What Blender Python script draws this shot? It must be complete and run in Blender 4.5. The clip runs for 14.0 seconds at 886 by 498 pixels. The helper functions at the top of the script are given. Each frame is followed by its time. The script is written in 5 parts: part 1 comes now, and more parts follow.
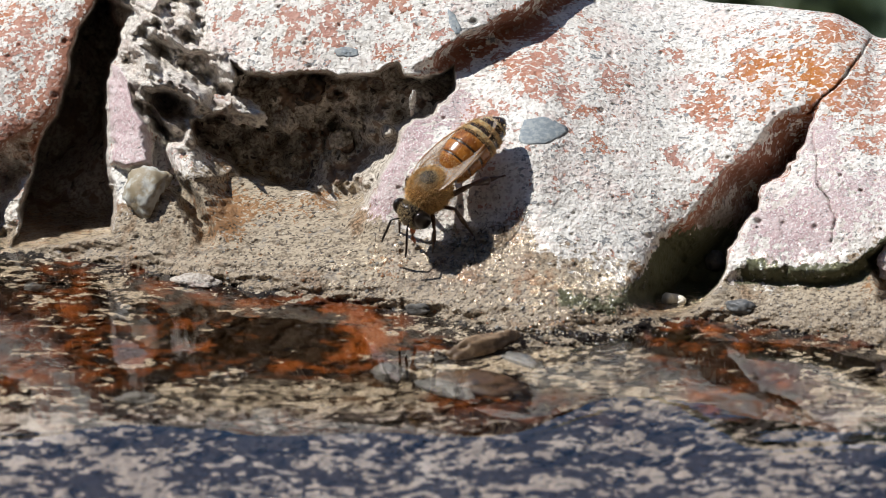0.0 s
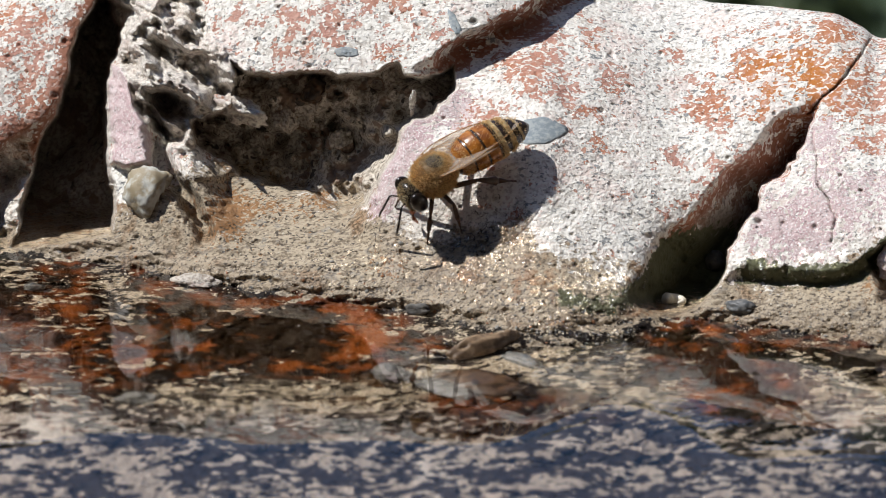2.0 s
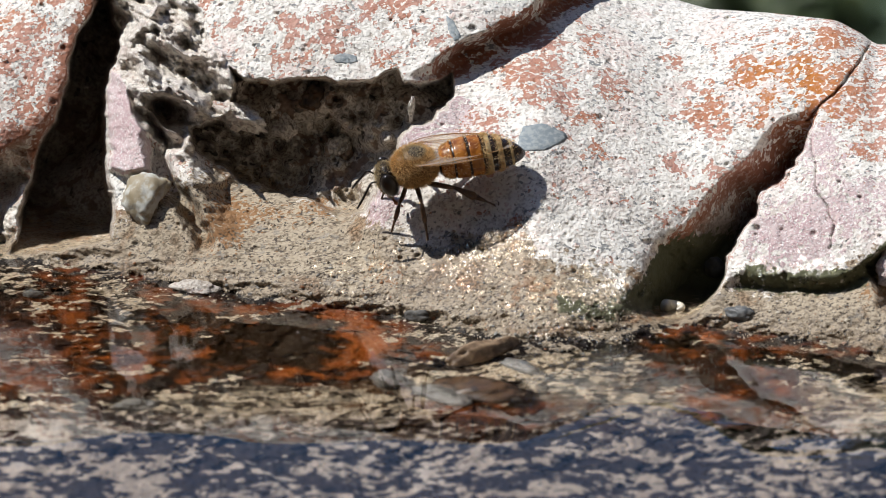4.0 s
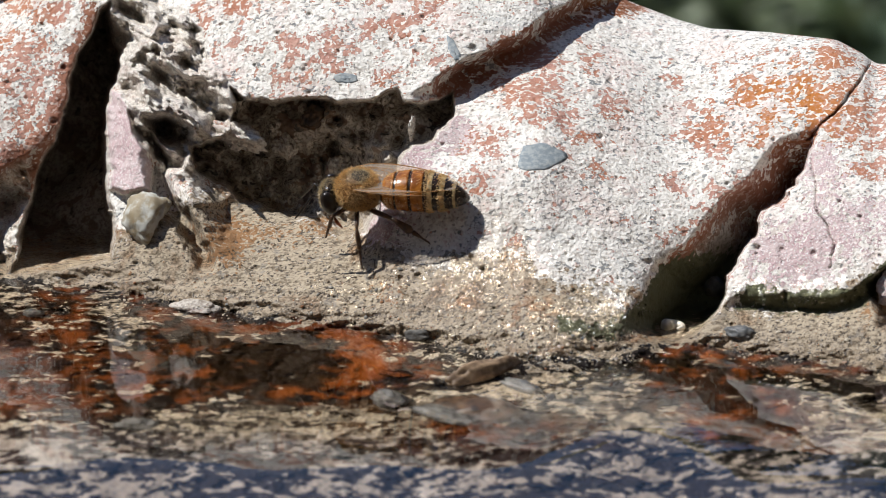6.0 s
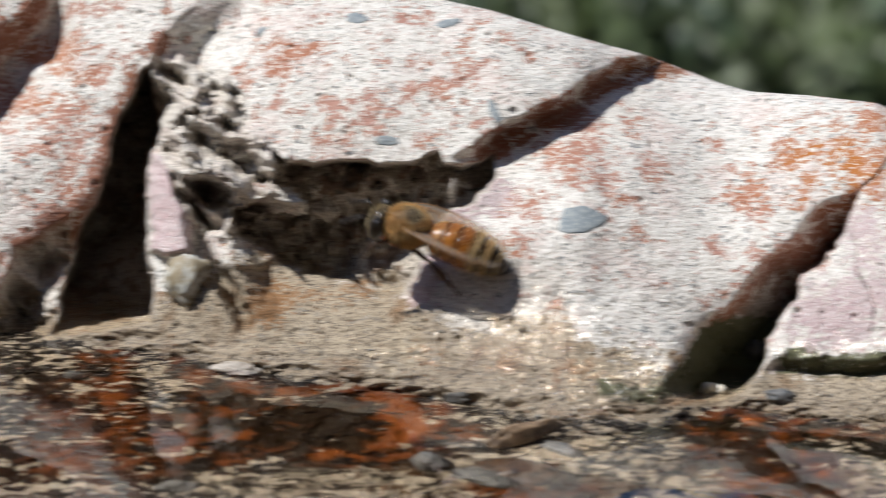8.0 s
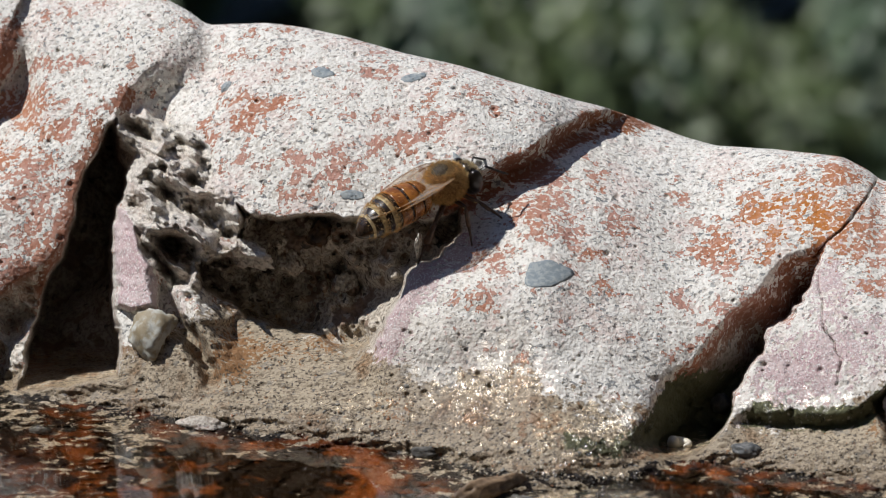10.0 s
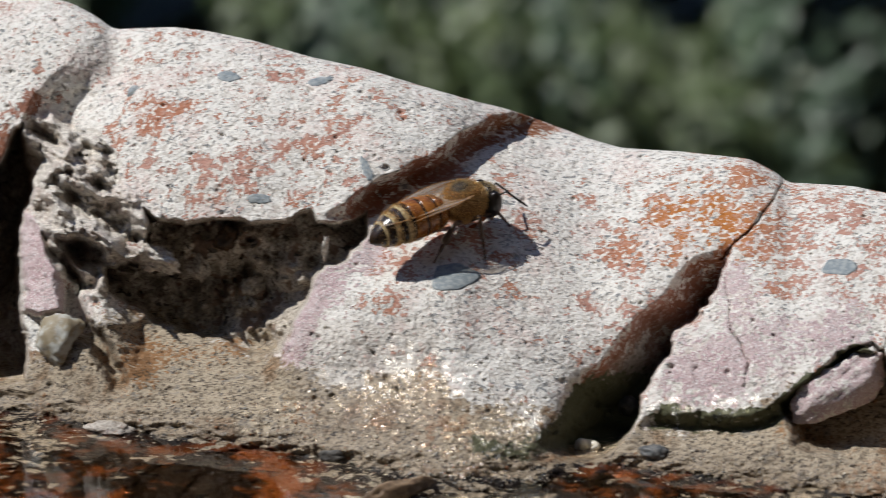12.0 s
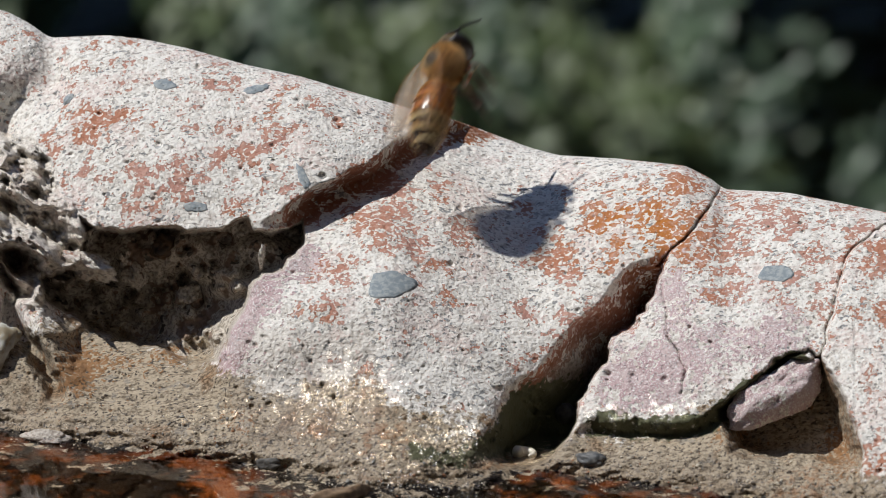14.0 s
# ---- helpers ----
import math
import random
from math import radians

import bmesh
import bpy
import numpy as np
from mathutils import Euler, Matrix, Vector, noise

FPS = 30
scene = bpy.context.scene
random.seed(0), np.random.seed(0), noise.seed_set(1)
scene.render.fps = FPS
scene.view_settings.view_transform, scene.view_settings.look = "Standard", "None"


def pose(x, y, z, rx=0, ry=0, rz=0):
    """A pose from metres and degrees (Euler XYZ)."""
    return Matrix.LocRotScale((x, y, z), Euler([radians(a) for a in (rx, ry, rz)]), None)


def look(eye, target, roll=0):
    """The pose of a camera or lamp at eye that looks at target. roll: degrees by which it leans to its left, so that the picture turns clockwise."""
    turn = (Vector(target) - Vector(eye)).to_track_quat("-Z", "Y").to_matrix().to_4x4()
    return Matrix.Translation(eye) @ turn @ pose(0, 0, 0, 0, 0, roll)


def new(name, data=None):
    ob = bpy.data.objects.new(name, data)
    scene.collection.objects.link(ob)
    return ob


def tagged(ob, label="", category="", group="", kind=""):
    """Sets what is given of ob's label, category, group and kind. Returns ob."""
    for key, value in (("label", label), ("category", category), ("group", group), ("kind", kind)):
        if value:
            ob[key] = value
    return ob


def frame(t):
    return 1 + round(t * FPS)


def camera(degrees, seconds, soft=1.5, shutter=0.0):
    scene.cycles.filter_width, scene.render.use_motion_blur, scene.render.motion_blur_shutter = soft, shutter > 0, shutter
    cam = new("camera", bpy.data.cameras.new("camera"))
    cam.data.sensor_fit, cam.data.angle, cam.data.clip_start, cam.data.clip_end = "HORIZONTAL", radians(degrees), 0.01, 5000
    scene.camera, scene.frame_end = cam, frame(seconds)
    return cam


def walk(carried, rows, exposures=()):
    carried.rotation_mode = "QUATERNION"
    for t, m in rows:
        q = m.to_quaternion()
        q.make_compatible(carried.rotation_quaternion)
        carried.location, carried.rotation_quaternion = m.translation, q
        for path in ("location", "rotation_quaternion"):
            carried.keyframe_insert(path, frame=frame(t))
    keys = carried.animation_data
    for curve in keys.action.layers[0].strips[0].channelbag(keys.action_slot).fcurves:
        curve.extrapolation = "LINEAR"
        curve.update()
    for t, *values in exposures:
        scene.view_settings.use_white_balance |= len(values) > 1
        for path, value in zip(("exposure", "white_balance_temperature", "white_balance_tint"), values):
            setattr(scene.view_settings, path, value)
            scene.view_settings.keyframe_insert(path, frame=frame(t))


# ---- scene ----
# A honeybee drinks at the wet rim of a weathered stone basin. Metres; water level at z = 0.
MM = 0.001
DIST, TILT = 0.6, radians(17)
EYE = Vector((0, -DIST * math.cos(TILT), DIST * math.sin(TILT)))
SHUTTER = 0.5

cam = camera(7.5, 14.0, soft=0.62, shutter=SHUTTER)
cam.data.dof.use_dof = True
cam.data.dof.focus_distance = 0.597
cam.data.dof.aperture_fstop = 74
# seconds, pitch and heading of the camera on its tripod
PAN = (
    (0, 73.0000, 0.0000),
    (2.2, 73.0000, 0.0000),
    (3.2, 73.0144, -0.0050),
    (4.1, 73.0575, -0.0100),
    (4.3, 73.0814, -0.0125),
    (4.5, 73.1763, -0.0225),
    (4.7, 73.2107, -0.0125),
    (5, 73.2275, -0.0025),
    (5.5, 73.2203, -0.0075),
    (6, 73.2203, -0.0075),
    (6.4, 73.2371, 0.0150),
    (6.5, 73.2423, 0.0225),
    (6.6, 73.2567, 0.0230),
    (6.7, 73.2585, 0.1547),
    (6.8, 73.2625, 0.5390),
    (6.9, 73.2840, 1.1228),
    (7, 73.3080, 1.4745),
    (7.1, 73.3197, 1.5169),
    (7.2, 73.3389, 1.5070),
    (7.3, 73.4018, 1.4222),
    (7.4, 73.5653, 1.3374),
    (7.5, 73.7427, 1.3075),
    (7.6, 73.7477, 1.2775),
    (7.7, 73.7501, 1.2775),
    (7.8, 73.7485, 1.1428),
    (7.9, 73.7504, 0.7586),
    (8, 73.7516, 0.3519),
    (8.1, 73.7520, 0.0250),
    (8.2, 73.7568, -0.1098),
    (8.3, 73.7616, -0.1847),
    (8.5, 73.7640, -0.1971),
    (9, 73.7688, -0.1522),
    (9.1, 73.8143, -0.1348),
    (9.2, 73.9053, -0.0799),
    (9.7, 74.1112, 0.0200),
    (10.3, 74.3172, 0.0699),
    (10.9, 74.4273, 0.0399),
    (11.3, 74.4633, -0.0125),
    (11.5, 74.4243, -0.1298),
    (11.8, 74.3024, -0.4891),
    (12, 74.2395, -0.7686),
    (12.2, 74.2478, -1.0730),
    (12.35, 74.2899, -1.2725),
    (12.5, 74.3040, -1.3274),
    (14, 74.3040, -1.3274))
walk(cam, [(t, pose(*EYE, rx, 0, rz)) for t, rx, rz in PAN], [(0, 0.02), (5, 0.02), (7.5, 0.0), (8.5, -0.12), (9.2, -0.23), (11.3, -0.37), (14, -0.38)])

# ---- light ----
SUN_TO = Vector((-0.56, 0.05, 0.83)).normalized()
world = bpy.data.worlds.new("world")
scene.world = world
world.use_nodes = True
wn = world.node_tree
sky = wn.nodes.new("ShaderNodeTexSky")
sky.sky_type, sky.sun_disc = "NISHITA", False
sky.ozone_density, sky.dust_density, sky.air_density = 9.0, 0.2, 1.2
sky.sun_elevation = math.asin(SUN_TO.z)
sky.sun_rotation = math.atan2(SUN_TO.x, SUN_TO.y)
wn.links.new(sky.outputs["Color"], wn.nodes["Background"].inputs["Color"])
wn.nodes["Background"].inputs["Strength"].default_value = 0.104
sun = new("sun", bpy.data.lights.new("sun", "SUN"))
sun.data.energy, sun.data.angle, sun.data.color = 5.0, radians(0.53), (1.0, 0.982, 0.958)
sun.matrix_world = look(SUN_TO * 2, (0, 0, 0))


# ---- materials ----
class Nodes:
    """A short hand for node materials."""

    def __init__(self, name):
        self.m = bpy.data.materials.new(name)
        self.m.use_nodes = True
        self.t = self.m.node_tree
        self.p = self.t.nodes["Principled BSDF"]
        self.out = self.t.nodes["Material Output"]
        self.co = self.t.nodes.new("ShaderNodeTexCoord").outputs["Object"]

    def put(self, socket, v):
        if isinstance(v, bpy.types.NodeSocket):
            self.t.links.new(v, socket)
        elif isinstance(v, tuple) and len(v) == 3 and socket.type == "RGBA":
            socket.default_value = (*v, 1)
        else:
            socket.default_value = v

    def set(self, **kw):
        for k, v in kw.items():
            self.put(self.p.inputs[k.replace("_", " ")], v)
        return self

    def noise(self, scale, detail=3.0, rough=0.55, dist=0.0, co=None, stretch=None):
        n = self.t.nodes.new("ShaderNodeTexNoise")
        c = co or self.co
        if stretch:
            mp = self.t.nodes.new("ShaderNodeMapping")
            mp.inputs["Scale"].default_value = stretch
            self.put(mp.inputs["Vector"], c)
            c = mp.outputs["Vector"]
        self.put(n.inputs["Vector"], c)
        for k, v in (("Scale", scale), ("Detail", detail), ("Roughness", rough), ("Distortion", dist)):
            n.inputs[k].default_value = v
        return n.outputs["Fac"]

    def cells(self, scale, feature="F1", out="Distance"):
        n = self.t.nodes.new("ShaderNodeTexVoronoi")
        n.feature = feature
        self.put(n.inputs["Vector"], self.co)
        n.inputs["Scale"].default_value = scale
        return n.outputs[out]

    def math(self, op, a, b=0.0, c=0.0):
        n = self.t.nodes.new("ShaderNodeMath")
        n.operation = op
        for s, v in zip(n.inputs, (a, b, c)):
            self.put(s, v)
        return n.outputs[0]

    def step(self, v, lo, hi, to0=0.0, to1=1.0):
        n = self.t.nodes.new("ShaderNodeMapRange")
        n.interpolation_type = "SMOOTHSTEP"
        for s, x in zip(n.inputs, (v, lo, hi, to0, to1)):
            self.put(s, x)
        return n.outputs[0]

    def mix(self, f, a, b):
        n = self.t.nodes.new("ShaderNodeMix")
        n.data_type = "RGBA"
        self.put(n.inputs["Factor"], f)
        self.put(n.inputs[6], a)
        self.put(n.inputs[7], b)
        return n.outputs[2]

    def attr(self, name):
        n = self.t.nodes.new("ShaderNodeAttribute")
        n.attribute_name = name
        return n.outputs["Fac"]

    def bump(self, h, dist, strength=1.0):
        n = self.t.nodes.new("ShaderNodeBump")
        n.inputs["Strength"].default_value = strength
        n.inputs["Distance"].default_value = dist
        self.put(n.inputs["Height"], h)
        self.put(self.p.inputs["Normal"], n.outputs["Normal"])
        return self


def stone_material():
    """Weathered pink and rust stone under a flaking lime crust, with sediment towards the water."""
    k = Nodes("weathered_stone")
    mul = lambda a, b: k.math("MULTIPLY", a, b)
    add = lambda a, b: k.math("ADD", a, b)
    mid0 = lambda a, g: mul(k.math("SUBTRACT", a, 0.5), g)
    big, mid, small, fine = k.noise(130, 3), k.noise(480, 4, 0.6), k.noise(1500, 3, 0.55), k.noise(3400, 2, 0.5)
    grit = k.noise(6500, 1, 0.5)
    rust, lilac, tan = k.attr("rust"), k.attr("lilac"), k.attr("tan")
    crust, red, algae_shade, deep = k.attr("rough"), k.attr("red"), k.attr("algae_shade"), k.attr("deep")
    pink = k.mix(k.step(big, 0.40, 0.62), (0.45, 0.235, 0.18), (0.41, 0.17, 0.095))
    pink = k.mix(k.attr("orange"), pink, (0.44, 0.15, 0.022))
    # flank brown: rusty undersides and groove shade in one dark colour
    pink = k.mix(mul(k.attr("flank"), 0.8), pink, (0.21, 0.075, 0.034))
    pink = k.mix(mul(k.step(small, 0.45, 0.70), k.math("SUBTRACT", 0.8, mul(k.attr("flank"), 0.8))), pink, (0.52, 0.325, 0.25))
    flake = k.step(k.noise(2300, 2, 0.5), 0.555, 0.585)
    pink = k.mix(mul(flake, k.math("SUBTRACT", 0.95, mul(k.attr("flank"), 0.75))), pink, (0.76, 0.72, 0.65))
    lime = k.mix(k.step(add(mul(fine, 0.4), mul(small, 0.6)), 0.40, 0.52), (0.55, 0.50, 0.44), (0.79, 0.757, 0.695))
    lime = k.mix(mul(k.step(k.noise(230, 4, 0.6), 0.48, 0.64), 0.45), lime, (0.64, 0.47, 0.42))
    lime = k.mix(mul(k.step(k.noise(300, 4, 0.6), 0.59, 0.68), 0.4), lime, (0.45, 0.46, 0.44))
    lime = k.mix(mul(k.step(small, 0.60, 0.66), 0.8), lime, (0.58, 0.42, 0.37))
    lime = k.mix(mul(k.step(k.noise(2500, 3, 0.55), 0.52, 0.56), 0.8), lime, (0.83, 0.80, 0.73))
    speck = k.step(k.noise(1700, 2, 0.5, stretch=(1.0, 1.3, 1.1)), 0.615, 0.645)
    speck = mul(speck, k.step(k.noise(260, 2, 0.5), 0.40, 0.56))
    lime = k.mix(mul(speck, 0.85), lime, (0.20, 0.21, 0.21))
    pore = k.step(k.noise(2900, 1, 0.4), 0.665, 0.695)
    lime = k.mix(mul(pore, 0.6), lime, (0.17, 0.145, 0.125))
    bare = add(mid0(mid, 2.1), add(mid0(small, 1.35), mid0(k.noise(2700, 2, 0.5), 0.7)))
    bare = k.step(add(bare, mul(rust, 0.46)), 0.12, 0.17)
    col = k.mix(bare, lime, pink)
    lil = k.mix(k.step(mid, 0.35, 0.7), (0.47, 0.325, 0.325), (0.60, 0.485, 0.465))
    lil = k.mix(k.step(grit, 0.55, 0.64), lil, (0.72, 0.68, 0.66))
    col = k.mix(k.step(add(lilac, add(mid0(mid, 1.6), add(mid0(small, 1.8), mid0(fine, 1.2)))), 0.52, 0.62), col, lil)
    conc = k.mix(k.step(fine, 0.36, 0.60), (0.30, 0.255, 0.205), (0.60, 0.54, 0.455))
    conc = k.mix(mul(k.step(k.noise(420, 3, 0.5), 0.56, 0.60), 0.8), conc, (0.20, 0.12, 0.08))
    conc = k.mix(k.step(k.noise(900, 2, 0.5), 0.64, 0.67), conc, (0.10, 0.085, 0.07))
    # shade of the recesses, darkened into the mortar colour
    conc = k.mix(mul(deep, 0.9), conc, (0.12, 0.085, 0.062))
    col = k.mix(crust, col, conc)
    streak = add(mul(k.noise(1900, 3, 0.6, stretch=(0.4, 1.0, 1.7)), 0.5), mul(k.noise(4200, 2, 0.5, stretch=(0.7, 1.0, 1.2)), 0.5))
    sed = k.mix(k.step(streak, 0.40, 0.53), (0.19, 0.148, 0.10), (0.425, 0.35, 0.25))
    sed = k.mix(mul(k.step(k.noise(2800, 2, 0.5, stretch=(0.8, 1.0, 1.3)), 0.60, 0.635), 0.9), sed, (0.055, 0.042, 0.033))
    sed = k.mix(mul(k.step(k.noise(800, 2, 0.5), 0.63, 0.655), 0.4), sed, (0.20, 0.195, 0.18))
    sed = k.mix(k.step(k.noise(210, 3, 0.6), 0.55, 0.66), sed, k.mix(k.step(fine, 0.4, 0.6), (0.10, 0.062, 0.03), (0.34, 0.24, 0.15)))
    sed = k.mix(mul(mul(k.step(big, 0.56, 0.66), k.step(small, 0.45, 0.55)), 0.5), sed, (0.34, 0.16, 0.06))
    sed = k.mix(mul(k.step(add(k.attr("orange"), add(mid0(small, 1.6), mid0(fine, 2.2))), 0.45, 0.66), 0.85), sed, (0.27, 0.125, 0.04))
    col = k.mix(k.step(add(tan, add(mid0(mid, 0.9), add(mid0(small, 1.3), mid0(fine, 0.9)))), 0.40, 0.60), col, sed)
    # the bed: tan flecks of crust on dark and rust-red growth
    bedm = k.attr("bed")
    fleck = add(mul(k.noise(1050, 3, 0.5, stretch=(0.8, 1.0, 1.0)), 0.55), mul(k.noise(360, 3, 0.5, stretch=(0.7, 1.0, 1.0)), 0.45))
    grow = k.mix(k.step(k.noise(420, 3, 0.6), 0.42, 0.62), (0.008, 0.005, 0.003), (0.15, 0.040, 0.006))
    hot = add(k.noise(330, 4, 0.62), mul(k.attr("ember"), 0.24))
    grow = k.mix(k.step(red, 0.85, 1.2), grow, k.mix(k.step(hot, 0.48, 0.68), (0.012, 0.006, 0.002), (0.21, 0.056, 0.008)))
    grow = k.mix(k.step(red, 0.15, 0.7), (0.012, 0.008, 0.005), grow)
    chip = k.mix(k.step(fine, 0.35, 0.60), (0.20, 0.165, 0.115), (0.52, 0.455, 0.355))
    chip = k.mix(k.step(small, 0.61, 0.65), chip, (0.14, 0.15, 0.155))
    chip = k.mix(mul(k.attr("far"), 0.5), chip, (0.27, 0.25, 0.265))
    silt = k.mix(k.step(k.noise(700, 3, 0.55, stretch=(0.7, 1.0, 1.0)), 0.48, 0.54), (0.030, 0.020, 0.012), (0.42, 0.36, 0.275))
    silt = k.mix(mul(k.step(k.noise(260, 3, 0.5), 0.54, 0.62), 0.8), silt, (0.15, 0.075, 0.03))
    grow = k.mix(mul(k.attr("sparse"), k.math("SUBTRACT", 1.0, k.step(red, 0.2, 0.6))), grow, silt)
    grow = k.mix(mul(k.attr("far"), 0.4), grow, (0.06, 0.05, 0.055))
    bedc = k.mix(k.step(add(add(fleck, mul(k.attr("far"), 0.001)), mul(k.math("MINIMUM", red, 1.2), -0.085)), 0.513, 0.529), grow, chip)
    col = k.mix(k.step(add(bedm, mid0(small, 0.9)), 0.4, 0.6), col, bedc)
    # dark olive for algae, and for shade painted in the crease and foot
    col = k.mix(k.step(add(algae_shade, mid0(small, 1.2)), 0.45, 0.6), col, (0.085, 0.085, 0.04))
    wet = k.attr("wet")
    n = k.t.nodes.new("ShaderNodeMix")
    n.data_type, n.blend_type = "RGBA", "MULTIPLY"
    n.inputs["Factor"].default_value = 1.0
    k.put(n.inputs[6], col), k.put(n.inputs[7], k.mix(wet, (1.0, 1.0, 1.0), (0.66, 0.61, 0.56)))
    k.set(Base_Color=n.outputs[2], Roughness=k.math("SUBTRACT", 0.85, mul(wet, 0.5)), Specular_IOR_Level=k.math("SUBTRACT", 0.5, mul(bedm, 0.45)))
    h = add(mul(small, 0.6), add(mul(fine, 0.40), add(mul(grit, 0.07), mul(bare, -0.22))))
    k.bump(add(h, mul(k.math("MAXIMUM", mul(speck, k.math("SUBTRACT", 1.0, bare)), pore), -0.35)), 0.00034, 1.0)
    return k.m


def plain(name, colour, rough=0.6, second=None, scale=2500, **kw):
    k = Nodes(name)
    n = k.noise(scale, 3, 0.6)
    c2 = second or tuple(v * 0.6 for v in colour)
    k.set(Base_Color=k.mix(k.step(n, 0.38, 0.64), colour, c2), Roughness=rough, **kw)
    k.bump(n, 0.00008, 0.6)
    return k.m


def water_material():
    k = Nodes("clear_water")
    k.set(Base_Color=(0.98, 0.97, 0.94), Roughness=0.0, IOR=1.333, Transmission_Weight=1.0)
    a = k.noise(55, 1.5, 0.5, stretch=(0.6, 1.4, 1))
    b = k.noise(260, 1.0, 0.5, stretch=(0.6, 1.5, 1))
    k.bump(k.math("ADD", a, k.math("MULTIPLY", b, 0.05)), 0.0004, 0.3)
    return k.m


def bead_material():
    k = Nodes("water_bead")
    k.set(Base_Color=(1.0, 1.0, 1.0), Roughness=0.14, IOR=1.333, Transmission_Weight=1.0)
    return k.m


BEAD = bead_material()
STONE = stone_material()
WATER = water_material()


# ---- helpers for shapes ----
def part(name, bm, material, parent=None, label="", smooth=True):
    me = bpy.data.meshes.new(name)
    if isinstance(bm, bmesh.types.BMesh):
        bm.to_mesh(me)
        bm.free()
    else:
        me.from_pydata(*bm)
    me.materials.append(material)
    me.polygons.foreach_set("use_smooth", [smooth] * len(me.polygons))
    ob = new(name, me)
    if parent:
        ob.parent = parent
    if label:
        ob["label"] = label
    return ob


def ease(x, lo, hi):
    t = np.clip((x - lo) / (hi - lo), 0, 1)
    return t * t * (3 - 2 * t)


def lattice(x, y, cell, seed):
    """Smooth random values in -1..1 on a lattice of the given cell."""
    g = np.random.default_rng(seed).uniform(-1, 1, (257, 257))
    u, v = x / cell + 1000.3, y / cell + 1000.7
    i, j = np.floor(u).astype(int), np.floor(v).astype(int)
    fu, fv = u - i, v - j
    fu, fv = fu * fu * (3 - 2 * fu), fv * fv * (3 - 2 * fv)
    i, j = i % 256, j % 256
    return (g[i, j] * (1 - fu) + g[i + 1, j] * fu) * (1 - fv) + (g[i, j + 1] * (1 - fu) + g[i + 1, j + 1] * fu) * fv


def fbm(x, y, cell, octaves, seed, gain=0.5):
    s, a = 0, 1.0
    for o in range(octaves):
        s = s + a * lattice(x, y, cell / 2 ** o, seed + 17 * o)
        a *= gain
    return s


def edge(x, y, line):
    """Signed distance to an open line of points: positive on its right hand as it runs."""
    best, sign = np.full(x.shape, 1e9), np.zeros(x.shape)
    for (x0, y0), (x1, y1) in zip(line, line[1:]):
        dx, dy = x1 - x0, y1 - y0
        t = np.clip(((x - x0) * dx + (y - y0) * dy) / (dx * dx + dy * dy), 0, 1)
        d = np.hypot(x - x0 - t * dx, y - y0 - t * dy)
        s = np.sign((x - x0) * dy - (y - y0) * dx)
        near = d < best
        best, sign = np.where(near, d, best), np.where(near, s, sign)
    return best * sign


def inside(x, y, poly):
    """Signed distance to a closed outline: positive inside."""
    d, odd = np.full(x.shape, 1e9), np.zeros(x.shape, bool)
    for (x0, y0), (x1, y1) in zip(poly, poly[1:] + poly[:1]):
        dx, dy = x1 - x0, y1 - y0
        t = np.clip(((x - x0) * dx + (y - y0) * dy) / (dx * dx + dy * dy + 1e-9), 0, 1)
        d = np.minimum(d, np.hypot(x - x0 - t * dx, y - y0 - t * dy))
        if dy:
            odd ^= ((y0 > y) != (y1 > y)) & (x < (y - y0) / dy * dx + x0)
    return np.where(odd, d, -d)


def frame_on(n, forward):
    """A turn with z along n and x along forward, as far as n lets it."""
    f = (forward - n * forward.dot(n)).normalized()
    return Matrix((f, n.cross(f), n)).transposed().to_4x4()


def tube(bm, pts, radii, seg=8, flat=1.0):
    """A closed tube through points in mm."""
    pts = [Vector(p) for p in pts]
    rings = []
    for i, p in enumerate(pts):
        d = (pts[min(i + 1, len(pts) - 1)] - pts[max(i - 1, 0)]).normalized()
        side = d.cross(Vector((0, 0, 1)))
        side = side.normalized() if side.length > 0.05 else Vector((0, 1, 0))
        up = side.cross(d)
        rings.append([bm.verts.new((p + (side * math.cos(a) * flat + up * math.sin(a)) * radii[i]) * MM) for a in np.linspace(0, 2 * math.pi, seg, endpoint=False)])
    for p, q in zip(rings, rings[1:]):
        for k in range(seg):
            bm.faces.new((p[k], p[(k + 1) % seg], q[(k + 1) % seg], q[k]))
    bm.faces.new(rings[0][::-1]), bm.faces.new(rings[-1])
    return bm


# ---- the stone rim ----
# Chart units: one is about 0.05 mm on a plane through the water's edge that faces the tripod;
# x runs to the right from the rim's left end, y down from its crest to the water.
UNIT = DIST * math.tan(radians(3.75)) / 784 / MM
SE, CE, DM = math.sin(TILT), math.cos(TILT), DIST / MM


def chart_axes(x, y):
    return (x - 784) * UNIT, (441 - y) * UNIT


def chart_world(x, y, depth):
    """Metres, from chart units and the depth in mm behind the chart's plane."""
    u, v = chart_axes(x, y)
    s = 1 + depth / DM
    return np.stack((u * s, v * s * SE + depth * CE, v * s * CE - depth * SE), -1) * MM


CREST = ((-900, -345), (-420, -318), (-200, -310), (2, -302), (102, -282), (152, -275), (222, -271), (282, -256), (322, -235), (357, -209), (402, -211), (462, -213),
         (522, -206), (602, -189), (702, -160), (802, -138), (902, -107), (1002, -78), (1052, -66), (1102, -49), (1152, -30), (1202, -11), (1255, 4), (1365, 11), (1482, 24), (1532, 50), (1547, 66),
         (1665, 73), (1833, 108), (2000, 150), (2600, 300))
